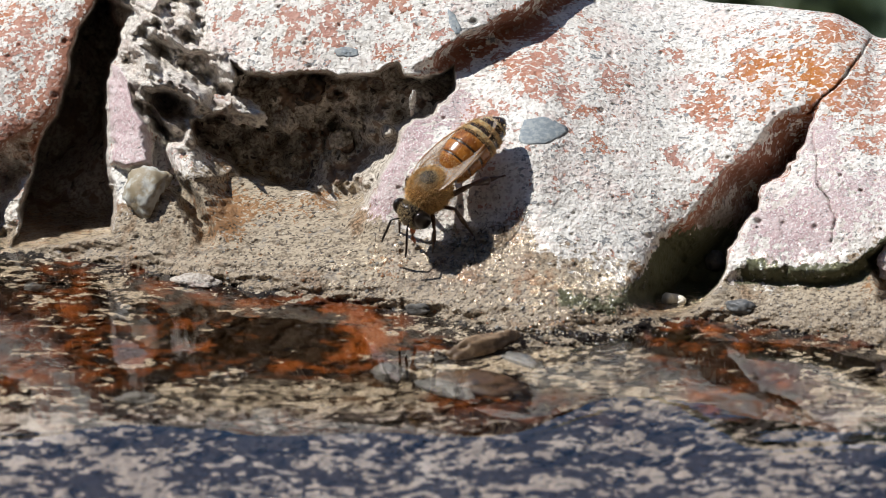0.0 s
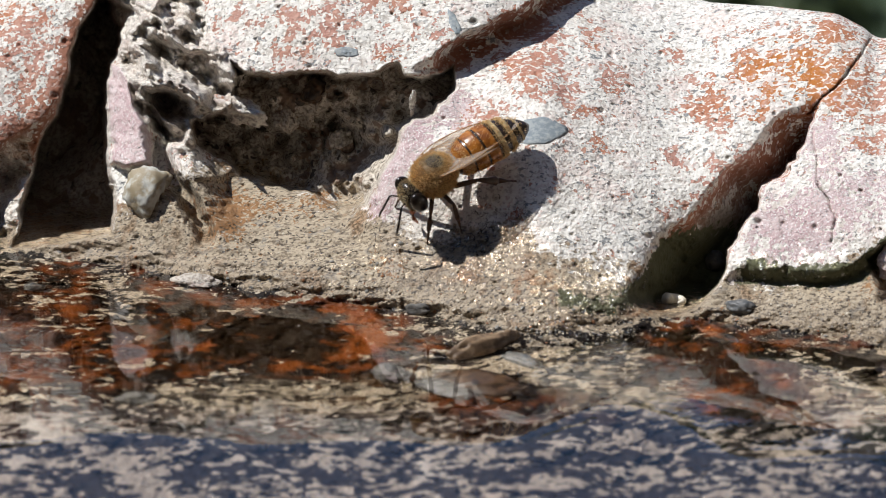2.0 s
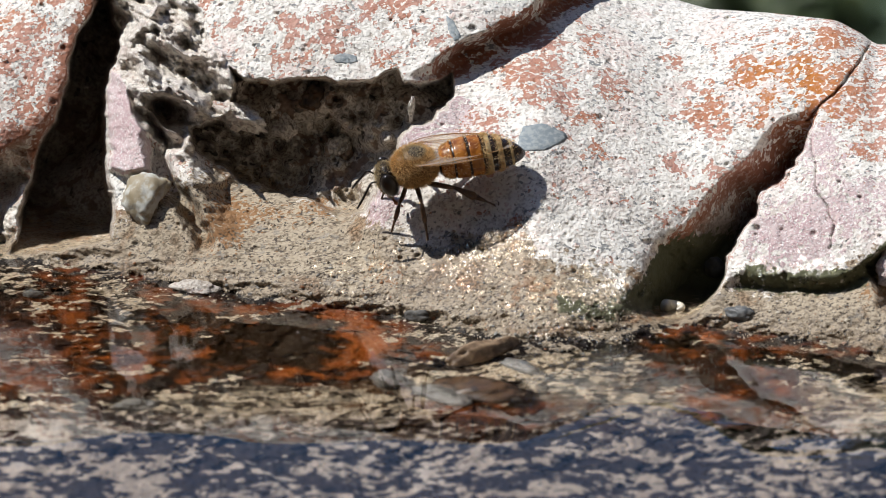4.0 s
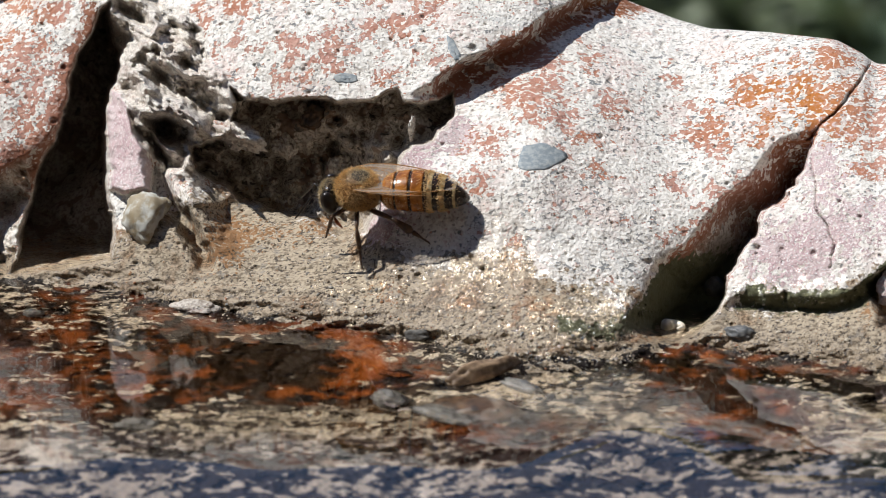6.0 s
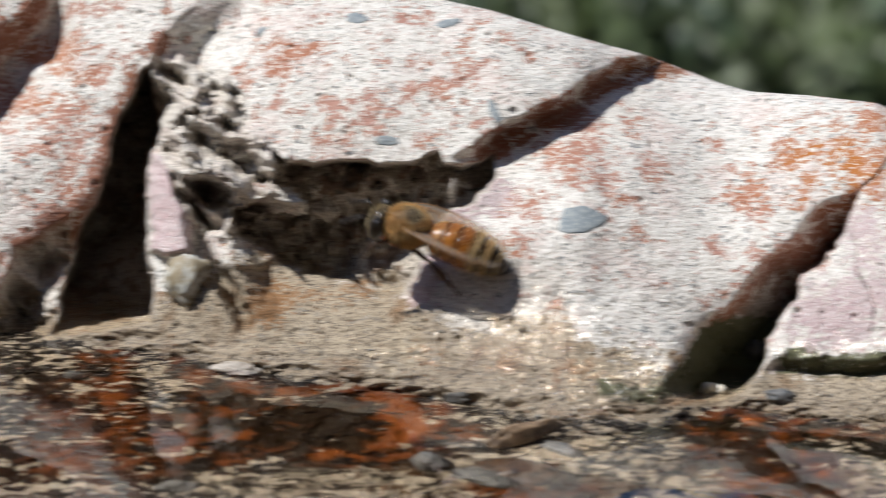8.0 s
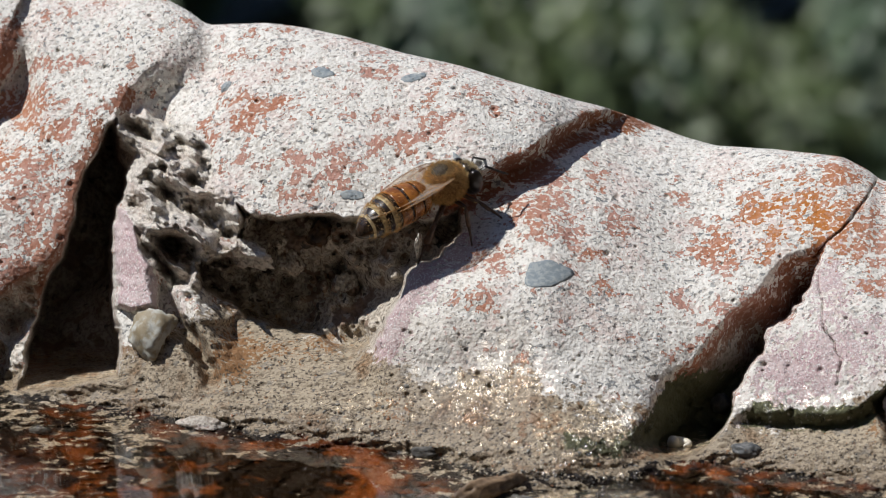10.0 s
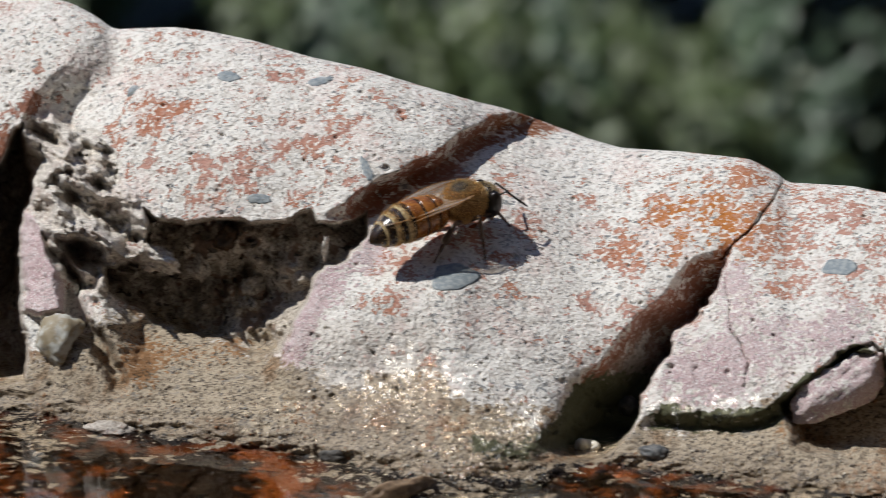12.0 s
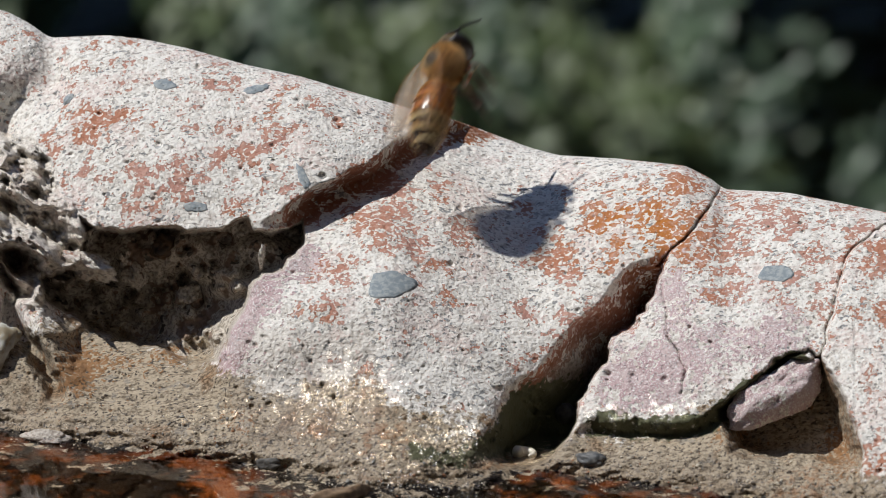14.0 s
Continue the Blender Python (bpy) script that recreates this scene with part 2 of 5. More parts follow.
SHORE = ((-900, 420), (-255, 443), (60, 446), (200, 470), (360, 500), (520, 520), (680, 545), (820, 575), (960, 592), (1080, 575),
         (1200, 560), (1330, 580), (1500, 600), (1800, 640), (2600, 720))


def along(line, x):
    p = np.array(line, float)
    return np.interp(x, p[:, 0], p[:, 1])


def rounded(line, x, r):
    return sum(along(line, x + k * r) for k in (-1, -0.5, 0, 0.5, 1)) / 5


G_LEFT = ((0, -200), (-30, -137), (-80, -90), (-110, -40), (-160, 10), (-200, 45), (-255, 85), (-330, 130), (-420, 190))
G_HOLE = ((357, -212), (300, -182), (240, -120), (205, -70), (190, -46), (150, 10), (126, 54), (112, 118), (100, 170), (66, 215), (12, 248), (-43, 284), (-60, 330), (-80, 410))
G_UPPER = ((1100, -62), (1066, -56), (1026, -48), (966, -23), (916, 12), (856, 47), (796, 77), (750, 104), (712, 130))
G_MAIN = ((1547, 62), (1520, 108), (1500, 136), (1450, 172), (1430, 195), (1400, 207), (1362, 242), (1330, 285), (1293, 308), (1265, 345), (1240, 372), (1215, 405), (1175, 432), (1145, 485), (1080, 545))
CREASE = ((1442, 200), (1424, 243), (1408, 283), (1390, 304), (1350, 334), (1338, 363), (1310, 403), (1288, 443), (1284, 475), (1262, 510), (1240, 535), (1200, 560))
CAVITY = [(404, 94), (431, 121), (485, 131), (539, 125), (586, 121), (640, 127), (680, 121), (706, 116), (711, 140), (735, 134), (770, 122), (806, 108), (808, 150),
          (798, 178), (770, 205), (732, 215), (714, 236), (698, 268), (688, 295), (672, 330), (655, 372), (600, 368), (560, 350), (500, 332), (430, 316), (390, 280),
          (340, 262), (330, 215), (400, 185)]
HOLE = [(195, -46), (212, 40), (206, 90), (190, 118), (188, 250), (200, 330), (205, 424), (20, 436), (44, 344), (70, 260), (104, 180), (116, 120), (130, 54), (155, 10)]
CRUMBLE = [(190, -45), (250, -55), (330, -20), (362, 40), (372, 75), (415, 100), (440, 130), (405, 190), (450, 200), (440, 225), (350, 262), (322, 258),
           (285, 250), (255, 190), (215, 130), (195, 100), (210, 60)]
SLIVER = [(190, 116), (215, 122), (238, 170), (262, 235), (272, 290), (230, 300), (198, 292), (188, 220)]
LUMP = [(1562, 470), (1600, 425), (1660, 380), (1712, 365), (1748, 405), (1735, 440), (1650, 510), (1600, 520)]
FAR_LOBE = ((1840, 135), (1790, 165), (1760, 205), (1741, 287), (1716, 367), (1750, 405), (1768, 440), (1796, 587))
FOOT = ((1100, 556), (1240, 500), (1306, 474), (1436, 484), (1500, 470), (1546, 444), (1646, 370), (1716, 362))


# bare patches where the lime has gone: place, half widths, strength
UPPER_RUST = ((430, -70, 55, 16, 1.0), (470, -62, 30, 18, 0.7), (415, -32, 45, 18, 0.9), (560, -52, 22, 14, 0.7), (645, -38, 26, 14, 0.7), (680, -4, 55, 14, 1.1), (650, -128, 45, 12, 0.7), (430, -150, 26, 14, 0.8),
              (545, 32, 42, 22, 0.9), (600, 48, 30, 30, 0.7), (368, 20, 14, 34, 1.1), (440, 40, 30, 18, 0.5), (540, 60, 70, 14, 0.5), (480, -165, 30, 8, 0.5), (760, -30, 30, 14, 0.4), (880, -50, 30, 10, 0.6), (560, 85, 110, 16, 0.35))
MIDDLE_RUST = ((960, 62, 50, 42, 1.0), (935, 122, 60, 34, 1.1), (1062, 58, 45, 18, 0.9), (1110, 135, 50, 32, 1.0), (1190, 95, 26, 22, 0.8), (1235, 175, 50, 38, 1.0), (1265, 215, 40, 26, 0.9), (1340, 112, 62, 28, 1.1),
               (1440, 145, 55, 62, 1.3), (1472, 62, 32, 24, 0.9), (1360, 190, 26, 34, 0.7), (1190, 275, 36, 24, 0.7), (1085, 262, 100, 15, 0.6), (1030, 285, 50, 16, 0.5), (1285, 300, 50, 16, 0.9))
OUTER_RUST = ((855, 190, 50, 40, 0.7), (830, 270, 40, 40, 0.4), (1050, 430, 120, 90, -0.4), (20, -70, 70, 24, 1.3), (90, -20, 60, 22, 1.3), (40, 45, 60, 28, 1.3), (70, -140, 90, 12, 1.0), (30, 110, 60, 30, 1.2), (20, 200, 50, 30, 0.8),
              (60, 160, 50, 20, 0.7), (-60, 30, 50, 40, 0.7), (-120, -60, 60, 45, 0.6), (1545, 165, 40, 30, 0.8), (1550, 240, 45, 22, 0.7), (1690, 270, 60, 30, 0.5), (1830, 205, 50, 30, 0.9), (1840, 300, 40, 30, 0.7), (1640, 130, 60, 20, 0.5))


def wobble(x, y, amp, cell, seed):
    return x + amp * fbm(x, y, cell, 4, seed, 0.55), y + amp * fbm(x, y, cell, 4, seed + 5, 0.55)


def roll_off(s, deep, drop, shade, after):
    """A lobe whose flank falls steeply from its edge at s = 0; beyond the groove the next lobe starts low and rises."""
    lip = 0.10 * deep * np.clip(1 + s / 45, 0, 1) ** 2
    flank = 0.10 * deep + 0.90 * deep * np.clip(s / drop, 0, 1) ** 0.8
    rise = deep * np.clip(1 - (s - shade) / after, 0, 1) ** 2.2
    return np.where(s < 0, lip, np.where(s < shade, flank, rise))


def base_depth(x, y):
    """Depth in mm of the plain slope from the water's edge to the crest."""
    crest, shore = rounded(CREST, x, 10), rounded(SHORE, x, 30)
    v, vs = chart_axes(x, y)[1], chart_axes(x, shore)[1]
    d0 = vs * CE / SE / (1 - vs * CE / SE / DM)
    yw = vs * (1 + d0 / DM) * SE + d0 * CE
    back = np.interp(x, (-255, 300, 700, 1000, 1255, 1500, 1800), (36, 36, 37.5, 40.5, 37.5, 36, 34))
    q = np.clip((shore - y) / (shore - crest), 0, 1)
    g = 0.72 * q + 0.28 * (1 - np.sqrt(np.clip(1 - q ** 2.2, 0, 1)))
    return (yw + back * g - v * SE) / (CE + v * SE / DM)


def rim_depth(x, y, fine=True):
    """Depth in mm of the rim's front, the bed and their features, and the masks of their surface."""
    crest, shore = rounded(CREST, x, 10), rounded(SHORE, x, 30)
    wx, wy = wobble(x, y, 7, 56, 3)
    u, v = chart_axes(x, y)
    front = base_depth(x, y)
    below = np.clip(y - shore, 0, None)
    bumps = fbm(x, y * 2.2, 60, 4, 40, 0.6)
    zb = 0.08 - 1.8 * ease(y, 740, 890) - 3.3 * (1 - np.exp(-below / 190)) + 0.40 * bumps * (0.5 + 0.5 * ease(below, 0, 60)) + 0.5 * lattice(x, y * 2, 200, 44) * ease(below, 20, 120)
    bed = (v * CE - zb) / (SE - v * CE / DM)
    front = front - ease(y - shore, -60, 0) * (0.08 + 0.20 * bumps) / SE
    depth = np.where(y < shore, front, bed)
    dry = ease(shore - y, -10, 40)
    m = {}
    # lobes and grooves
    s1, s2, s0, sl = edge(wx, wy, G_UPPER), edge(wx, wy, G_MAIN), edge(wx, wy, G_HOLE), edge(wx, wy, G_LEFT)
    crestfade = ease(y - crest, 0, 60)
    f = 0
    up_l = (wx > 640) * ease(270 - wy, 0, 60)
    f = f + up_l * (roll_off(s1, 4.4, 10 + 14 * ease(x, 720, 860), 18 + 26 * ease(x, 720, 860), 250)) * ease(x, 705, 830) * ease(1320 - x, 0, 220)
    # the big lobe's flank rolls under and ends in a crease against the next lobe
    gx, gy = wobble(x, y, 5, 40, 9)
    sr, sg = edge(gx, gy, CREASE), edge(gx, gy, G_MAIN)
    reach = ease(y, 150, 255) * ease(566 - y, 0, 50) * ease(x, 1090, 1170)
    roll = reach * ease(-sr, -5, 5)
    f = f + roll * (1.6 * np.clip((sg + 100) / 110, 0, 1) ** 3.5 + 8.5 * np.clip((sg + 16) / 80, 0, 1) ** 1.2)
    gorge = roll * ease(sg, -4, 26)
    f = f + roll_off(s0, 5.0, 55, 70, 110) * ease(x, -190, -90) * ease(480 - y, 0, 60) * ease(420 - x, 0, 60) * (0.25 + 0.75 * ease(y, -170, -30)) * ease(y - crest, -5, 40)
    f = f + roll_off(sl, 5.5, 45, 80, 120) * (0.3 + 0.7 * ease(y, -200, -70)) * ease(500 - y, 0, 90) * ease(80 - x, 0, 60)
    # the big lobe swells
    f = f - 1.7 * np.exp(-((x - 1225) / 170) ** 2 - ((y - 300) / 200) ** 2) * dry
    f = f - 0.9 * np.exp(-((x - 1015) / 130) ** 2 - ((y - 575) / 95) ** 2)
    f = f - 1.4 * np.exp(-((x - 560) / 200) ** 2 - ((y - 10) / 120) ** 2)
    f = f - 1.6 * np.exp(-((x - 1560) / 150) ** 2 - ((y - 330) / 170) ** 2) * dry
    f = f - 0.6 * np.exp(-((x - 735) / 60) ** 2 - ((y - 345) / 40) ** 2)
    f = f + 1.6 * np.exp(-((x - 845) / 125) ** 2 - ((y - 410) / 85) ** 2)
    # broken cavity
    c = inside(wx, wy, CAVITY)
    cav = ease(c, -2, 7)
    floor = 5.8 * ease(c, 0, 10) * ease(400 - y, 0, 60) + 0.2
    f = f + cav * floor * (1 + 0.12 * fbm(x, y, 50, 3, 61))
    rough = cav.copy()
    # deep hole under the next lobe
    hsd = inside(wx, wy, HOLE)
    hole = ease(hsd, -3, 9)
    f = f + hole * (2 + 13 * ease(443 - y, 0, 16))
    rough = np.maximum(rough, ease(hsd, -8, 10))
    # crumbled mortar
    cr = ease(inside(wx, wy, CRUMBLE), -14, 14)
    ridg = np.abs(fbm((x * 0.8 + y * 0.6) * 0.7, (y * 0.8 - x * 0.6) * 1.25, 74, 5, 71, 0.5))
    f = f + cr * (7.0 * ridg - 2.3 + 1.8 * lattice(x, y, 100, 75) + 0.5 * np.floor(3 * fbm(x, y, 34, 2, 79)) / 3)
    f = f + 5.0 * ease(inside(wx, wy, [(258, 150), (300, 160), (338, 182), (322, 248), (290, 262), (268, 220)]), -6, 12)
    rough = np.maximum(rough, cr * 0.55)
    wedge = ease(inside(wx, wy, [(330, 258), (385, 266), (432, 300), (385, 322), (336, 316)]), -6, 12)
    f = f - 0.7 * wedge
    f = f - 1.8 * ease(22 - np.abs(edge(wx, wy, ((205, -36), (290, 18), (385, 92)))), 0, 18) * (0.7 + 0.6 * lattice(x, y, 30, 78))
    f = f - 2.6 * ease(30 - np.abs(edge(wx, wy, ((300, 218), (345, 165), (405, 125)))), 0, 24) * (0.7 + 0.6 * lattice(x, y, 30, 77))
    br = ease(inside(wx, wy, [(-45, 288), (10, 254), (62, 225), (44, 340), (14, 436), (-92, 424)]), -8, 12)
    f = f + br * (3.0 * ridg - 0.6)
    rough = np.maximum(rough, br * 0.6)
    # smooth sliver, dark cleft beside it
    sv = ease(inside(wx, wy, SLIVER), -4, 10)
    f = f - 2.0 * sv
    cleft = np.abs(edge(wx, wy, ((262, 225), (292, 300), (330, 360), (366, 425))))
    f = f + 3.4 * ease(26 - cleft, 0, 22) * ease(y, 215, 250) * ease(445 - y, 0, 30)
    # ledge of sediment
    led = ease(inside(wx, wy, [(330, 262), (400, 290), (520, 330), (660, 375), (690, 420), (760, 560), (300, 560), (375, 420), (330, 330)]), -14, 60)
    sunk = ease(inside(wx, wy, [(326, 258), (430, 190), (640, 190), (705, 250), (672, 330), (668, 400), (720, 545), (330, 545), (385, 440), (362, 360), (345, 300)]), -14, 60)
    f = f - led * 0.9 + sunk * 5.0 * ease(shore - y, 10, 190)
    f = f + led * 0.11 * np.sin(y / 3.4 + 2.2 * lattice(x, y, 90, 83)) * ease(y, 330, 380)
    # lump and its hollow, the lobe at the far end
    pocket = inside(wx, wy, [(1540, 455), (1640, 372), (1716, 362), (1762, 440), (1792, 560), (1650, 560), (1560, 530)])
    f = f + 6.5 * ease(pocket, -8, 30)
    f = f - 1.7 * ease(edge(wx, wy, FAR_LOBE), -3, 5) * ease(x, 1700, 1725)
    ft = -edge(wx, wy, FOOT)
    f = f + 2.2 * ease(ft, -4, 26) * ease(70 - ft, 0, 60) * ease(x, 1260, 1330) * ease(1740 - x, 0, 50)
    # cracks
    for line, broad, cut in ((((1547, 66), (1520, 110), (1500, 138), (1475, 158), (1450, 173), (1430, 200)), 3.5, 0.9), (((1440, 225), (1453, 283), (1450, 340), (1478, 385), (1470, 425)), 2.6, 0.5),
                             (((1650, 372), (1700, 352), (1716, 367)), 4, 1.2), (FAR_LOBE[:5], 4, 1.0)):
        f = f + cut * ease(broad - np.abs(edge(wx, wy, line)), 0, broad)
    # wrinkles and pits
    f = f + dry * (0.26 * fbm(x, y, 150, 3, 90) + (0.07 + 0.36 * rough) * fbm(x, y, 26, 3, 95, 0.6))
    if fine:
        f = f + pits(x, y, rough, dry)
    depth = depth + f
    tan_line = np.interp(x, (-255, 0, 100, 200, 330, 420, 640, 690, 760, 880, 932, 950, 978, 1090, 1180, 1300, 1440, 1550, 1640, 1800),
                         (330, 380, 430, 380, 300, 300, 360, 400, 425, 400, 415, 450, 470, 488, 472, 478, 488, 450, 470, 590))
    m["tan"] = ease(y - tan_line - 22 * fbm(x, y, 70, 4, 101), -60, 55)
    m["tan"] = np.maximum(m["tan"], ease(pocket, -10, 6))
    m["rough"] = rough * (1 - sv)
    # shade in the hole and the crease, put into the colour
    m["rough"] = np.maximum(m["rough"], gorge * ease(y, 290, 400) * 0.9)
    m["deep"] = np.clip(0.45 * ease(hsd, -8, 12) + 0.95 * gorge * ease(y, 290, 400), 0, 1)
    rust = -0.24 + 0.34 * fbm(x, y, 130, 3, 111) + 0.12 * ease(150 - x, 0, 80) + 0.16 * ease(x, 1440, 1480)
    for px, py, rx, ry, a in UPPER_RUST + MIDDLE_RUST + OUTER_RUST:
        rust = rust + a * np.exp(-((x - px) / rx) ** 2 - ((y - py) / ry) ** 2)
    # rusty undersides, carried on over the grooves' shadow to darken it
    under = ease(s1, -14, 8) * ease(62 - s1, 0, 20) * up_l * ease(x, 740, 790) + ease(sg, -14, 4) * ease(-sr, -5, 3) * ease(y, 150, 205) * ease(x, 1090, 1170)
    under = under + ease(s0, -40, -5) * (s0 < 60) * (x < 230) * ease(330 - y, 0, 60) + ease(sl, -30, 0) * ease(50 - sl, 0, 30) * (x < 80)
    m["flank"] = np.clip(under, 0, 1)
    m["rust"] = np.clip(rust + 0.9 * under, -1, 1.6) * (1 - m["rough"]) - 1.2 * cr
    m["orange"] = np.clip(1.2 * np.exp(-((x - 1400) / 105) ** 2 - ((y - 135) / 85) ** 2) + np.exp(-((x - 1080) / 60) ** 2 - ((y + 30) / 40) ** 2)
                          + 0.6 * np.exp(-((x - 10) / 60) ** 2 - ((y + 40) / 60) ** 2) + 0.8 * np.exp(-((x - 400) / 45) ** 2 - ((y - 385) / 50) ** 2) + 0.45 * np.exp(-((x - 480) / 90) ** 2 - ((y - 365) / 22) ** 2)
                          + 0.45 * np.exp(-((x - 690) / 40) ** 2 - ((y - 470) / 25) ** 2) + 0.7 * np.exp(-((x - 1750) / 40) ** 2 - ((y - 530) / 60) ** 2) + 0.5 * np.exp(-((x - 1560) / 40) ** 2 - ((y - 500) / 30) ** 2) + 0.6 * np.exp(-((x - 575) / 30) ** 2 - ((y - 352) / 18) ** 2), 0, 1)
    lil = 1.2 * sv + np.exp(-((edge(x, y, ((820, 150), (745, 225), (695, 300), (670, 380))) + 15) / 55) ** 2) * ease(y, 130, 170) * ease(430 - y, 0, 30) * ease(x, 640, 660)
    lil = lil + 0.8 * np.exp(-((x - 1380) / 80) ** 2 - ((y - 410) / 75) ** 2) + 0.8 * np.exp(-((x - 1640) / 75) ** 2 - ((y - 330) / 60) ** 2)
    lil = lil + 0.7 * np.exp(-((x - 1490) / 90) ** 2 - ((y - 360) / 90) ** 2) + 0.65 * np.exp(-((x - 1455) / 45) ** 2 - ((y - 240) / 50) ** 2) + 1.3 * ease(inside(wx, wy, LUMP), -6, 10) + 0.6 * np.exp(-((x + 150) / 40) ** 2 - ((y - 160) / 60) ** 2)
    m["lilac"] = np.clip(lil, 0, 1.3) * (1 - m["rough"])
    red = 0
    for px, py, rx, ry, a in ((270, 495, 50, 30, 1.0), (330, 560, 60, 40, 0.9), (430, 590, 80, 60, 0.8), (600, 585, 110, 80, 1.5), (560, 630, 120, 50, 0.9), (120, 520, 30, 60, 0.6), (60, 540, 90, 70, 0.35), (120, 480, 60, 30, 0.5), (370, 620, 110, 70, 0.8), (1260, 640, 100, 60, 1.1), (1330, 735, 90, 45, 1.1), (20, 700, 90, 40, 0.5), (170, 650, 150, 55, 0.5),
                              (150, 560, 40, 60, 0.35), (180, 700, 70, 60, 0.3), (320, 640, 60, 60, 0.6), (1230, 620, 80, 60, 0.9), (1310, 700, 70, 50, 0.9), (1370, 590, 60, 30, 0.6),
                              (880, 745, 130, 40, 1.1), (1490, 610, 60, 25, 0.7), (20, 620, 50, 40, 0.4), (760, 620, 60, 20, 0.5), (-150, 470, 80, 30, 0.6), (400, 345, 18, 40, 0.35)):
        red = red + a * np.exp(-((x - px) / rx) ** 2 - ((y - py) / ry) ** 2)
    red = np.clip(red, 0, 1.3) * ease(y, 300, 470)
    red = red - 1.6 * np.exp(-(edge(x, y, ((-200, 752), (0, 772), (90, 800), (160, 840), (250, 900), (330, 960))) / 20) ** 2)
    m["red"] = red
    m["ember"] = np.clip(1.3 * np.exp(-((x - 650) / 60) ** 2 - ((y - 590) / 90) ** 2) - 0.6 * np.exp(-((x - 500) / 90) ** 2 - ((y - 570) / 90) ** 2), -1, 1.5)
    # bed greyed under the mirrored sky, making up for its weak reflection
    m["far"] = ease(y, 730, 775)
    m["sparse"] = 0.55 * ease(y + 30 * fbm(x, y, 120, 3, 141), 650, 720) * ease(800 - y, 0, 45) * ease(x, 230, 420)
    m["bed"] = ease(y - shore, -35, 30)
    # algae along the lobe's foot, and over the crease to hold its shade
    m["algae_shade"] = 0.7 * np.exp(-(edge(x, y, ((1000, 530), (1080, 545), (1140, 510), (1180, 470))) / 26) ** 2) + 0.8 * roll * ease(sg, -22, 8) * ease(y, 340, 440)
    # under the right lobe's edge: wet brown and shade as one dark band
    m["algae_shade"] = np.clip(m["algae_shade"] + 0.75 * ease(ft + 10 * fbm(x, y, 30, 3, 161), -20, 4) * ease(46 - ft, 0, 24) * ease(x, 1260, 1330) * ease(1740 - x, 0, 50), 0, 1)
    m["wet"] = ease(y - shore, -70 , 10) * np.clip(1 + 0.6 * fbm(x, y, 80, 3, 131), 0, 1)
    # wet stone where the bee stands, also darkened to deepen its cast shadow
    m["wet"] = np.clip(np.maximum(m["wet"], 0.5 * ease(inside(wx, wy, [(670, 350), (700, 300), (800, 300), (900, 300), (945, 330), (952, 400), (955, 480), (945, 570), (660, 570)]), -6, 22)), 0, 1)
    return depth, m


def pits(x, y, rough, dry):
    """Small round holes and specks, some hundreds, of mixed size."""
    rng = np.random.default_rng(5)
    f = np.zeros(x.shape)
    xs = x[0]
    for k in range(1700):
        cx, cy = rng.uniform(-420, 1980), rng.uniform(-330, 640)
        r = 1.8 + rng.exponential(1.1)
        a = rng.uniform(0.15, 0.5) * min(1.0, r / 4)
        i0, i1 = np.searchsorted(xs, (cx - 3 * r, cx + 3 * r))
        if i1 <= i0:
            continue
        sub_y = y[:, i0:i1]
        rows = np.nonzero((sub_y[:, 0] > cy - 4 * r) & (sub_y[:, 0] < cy + 4 * r))[0]
        if len(rows) == 0:
            continue
        j0, j1 = rows[0], rows[-1] + 1
        wx, wy = x[j0:j1, i0:i1] - cx, y[j0:j1, i0:i1] - cy
        f[j0:j1, i0:i1] += a * np.exp(-((wx * wx + wy * wy * rng.uniform(1, 2)) / r ** 2) ** 1.5)
    for k in range(260):
        cx, cy, r = rng.uniform(330, 720), rng.uniform(100, 330), 3 + 15 * rng.uniform(0, 1) ** 2
        i0, i1 = np.searchsorted(xs, (cx - 2 * r, cx + 2 * r))
        rows = np.nonzero((y[:, i0] > cy - 2 * r) & (y[:, i0] < cy + 2 * r))[0]
        if len(rows) == 0:
            continue
        j0, j1 = rows[0], rows[-1] + 1
        wx, wy = x[j0:j1, i0:i1] - cx, y[j0:j1, i0:i1] - cy
        f[j0:j1, i0:i1] += rough[j0:j1, i0:i1] * r * 0.07 * rng.choice((1, 1, -1.2, -0.8)) * ease(r - np.hypot(wx, wy), 0, r * 0.6)
    return f * dry


def columns():
    mid = np.arange(-420, 1981, 2.3)
    far = np.geomspace(4, 620, 40)
    return np.concatenate((mid[0] - far[::-1], mid, mid[-1] + far))


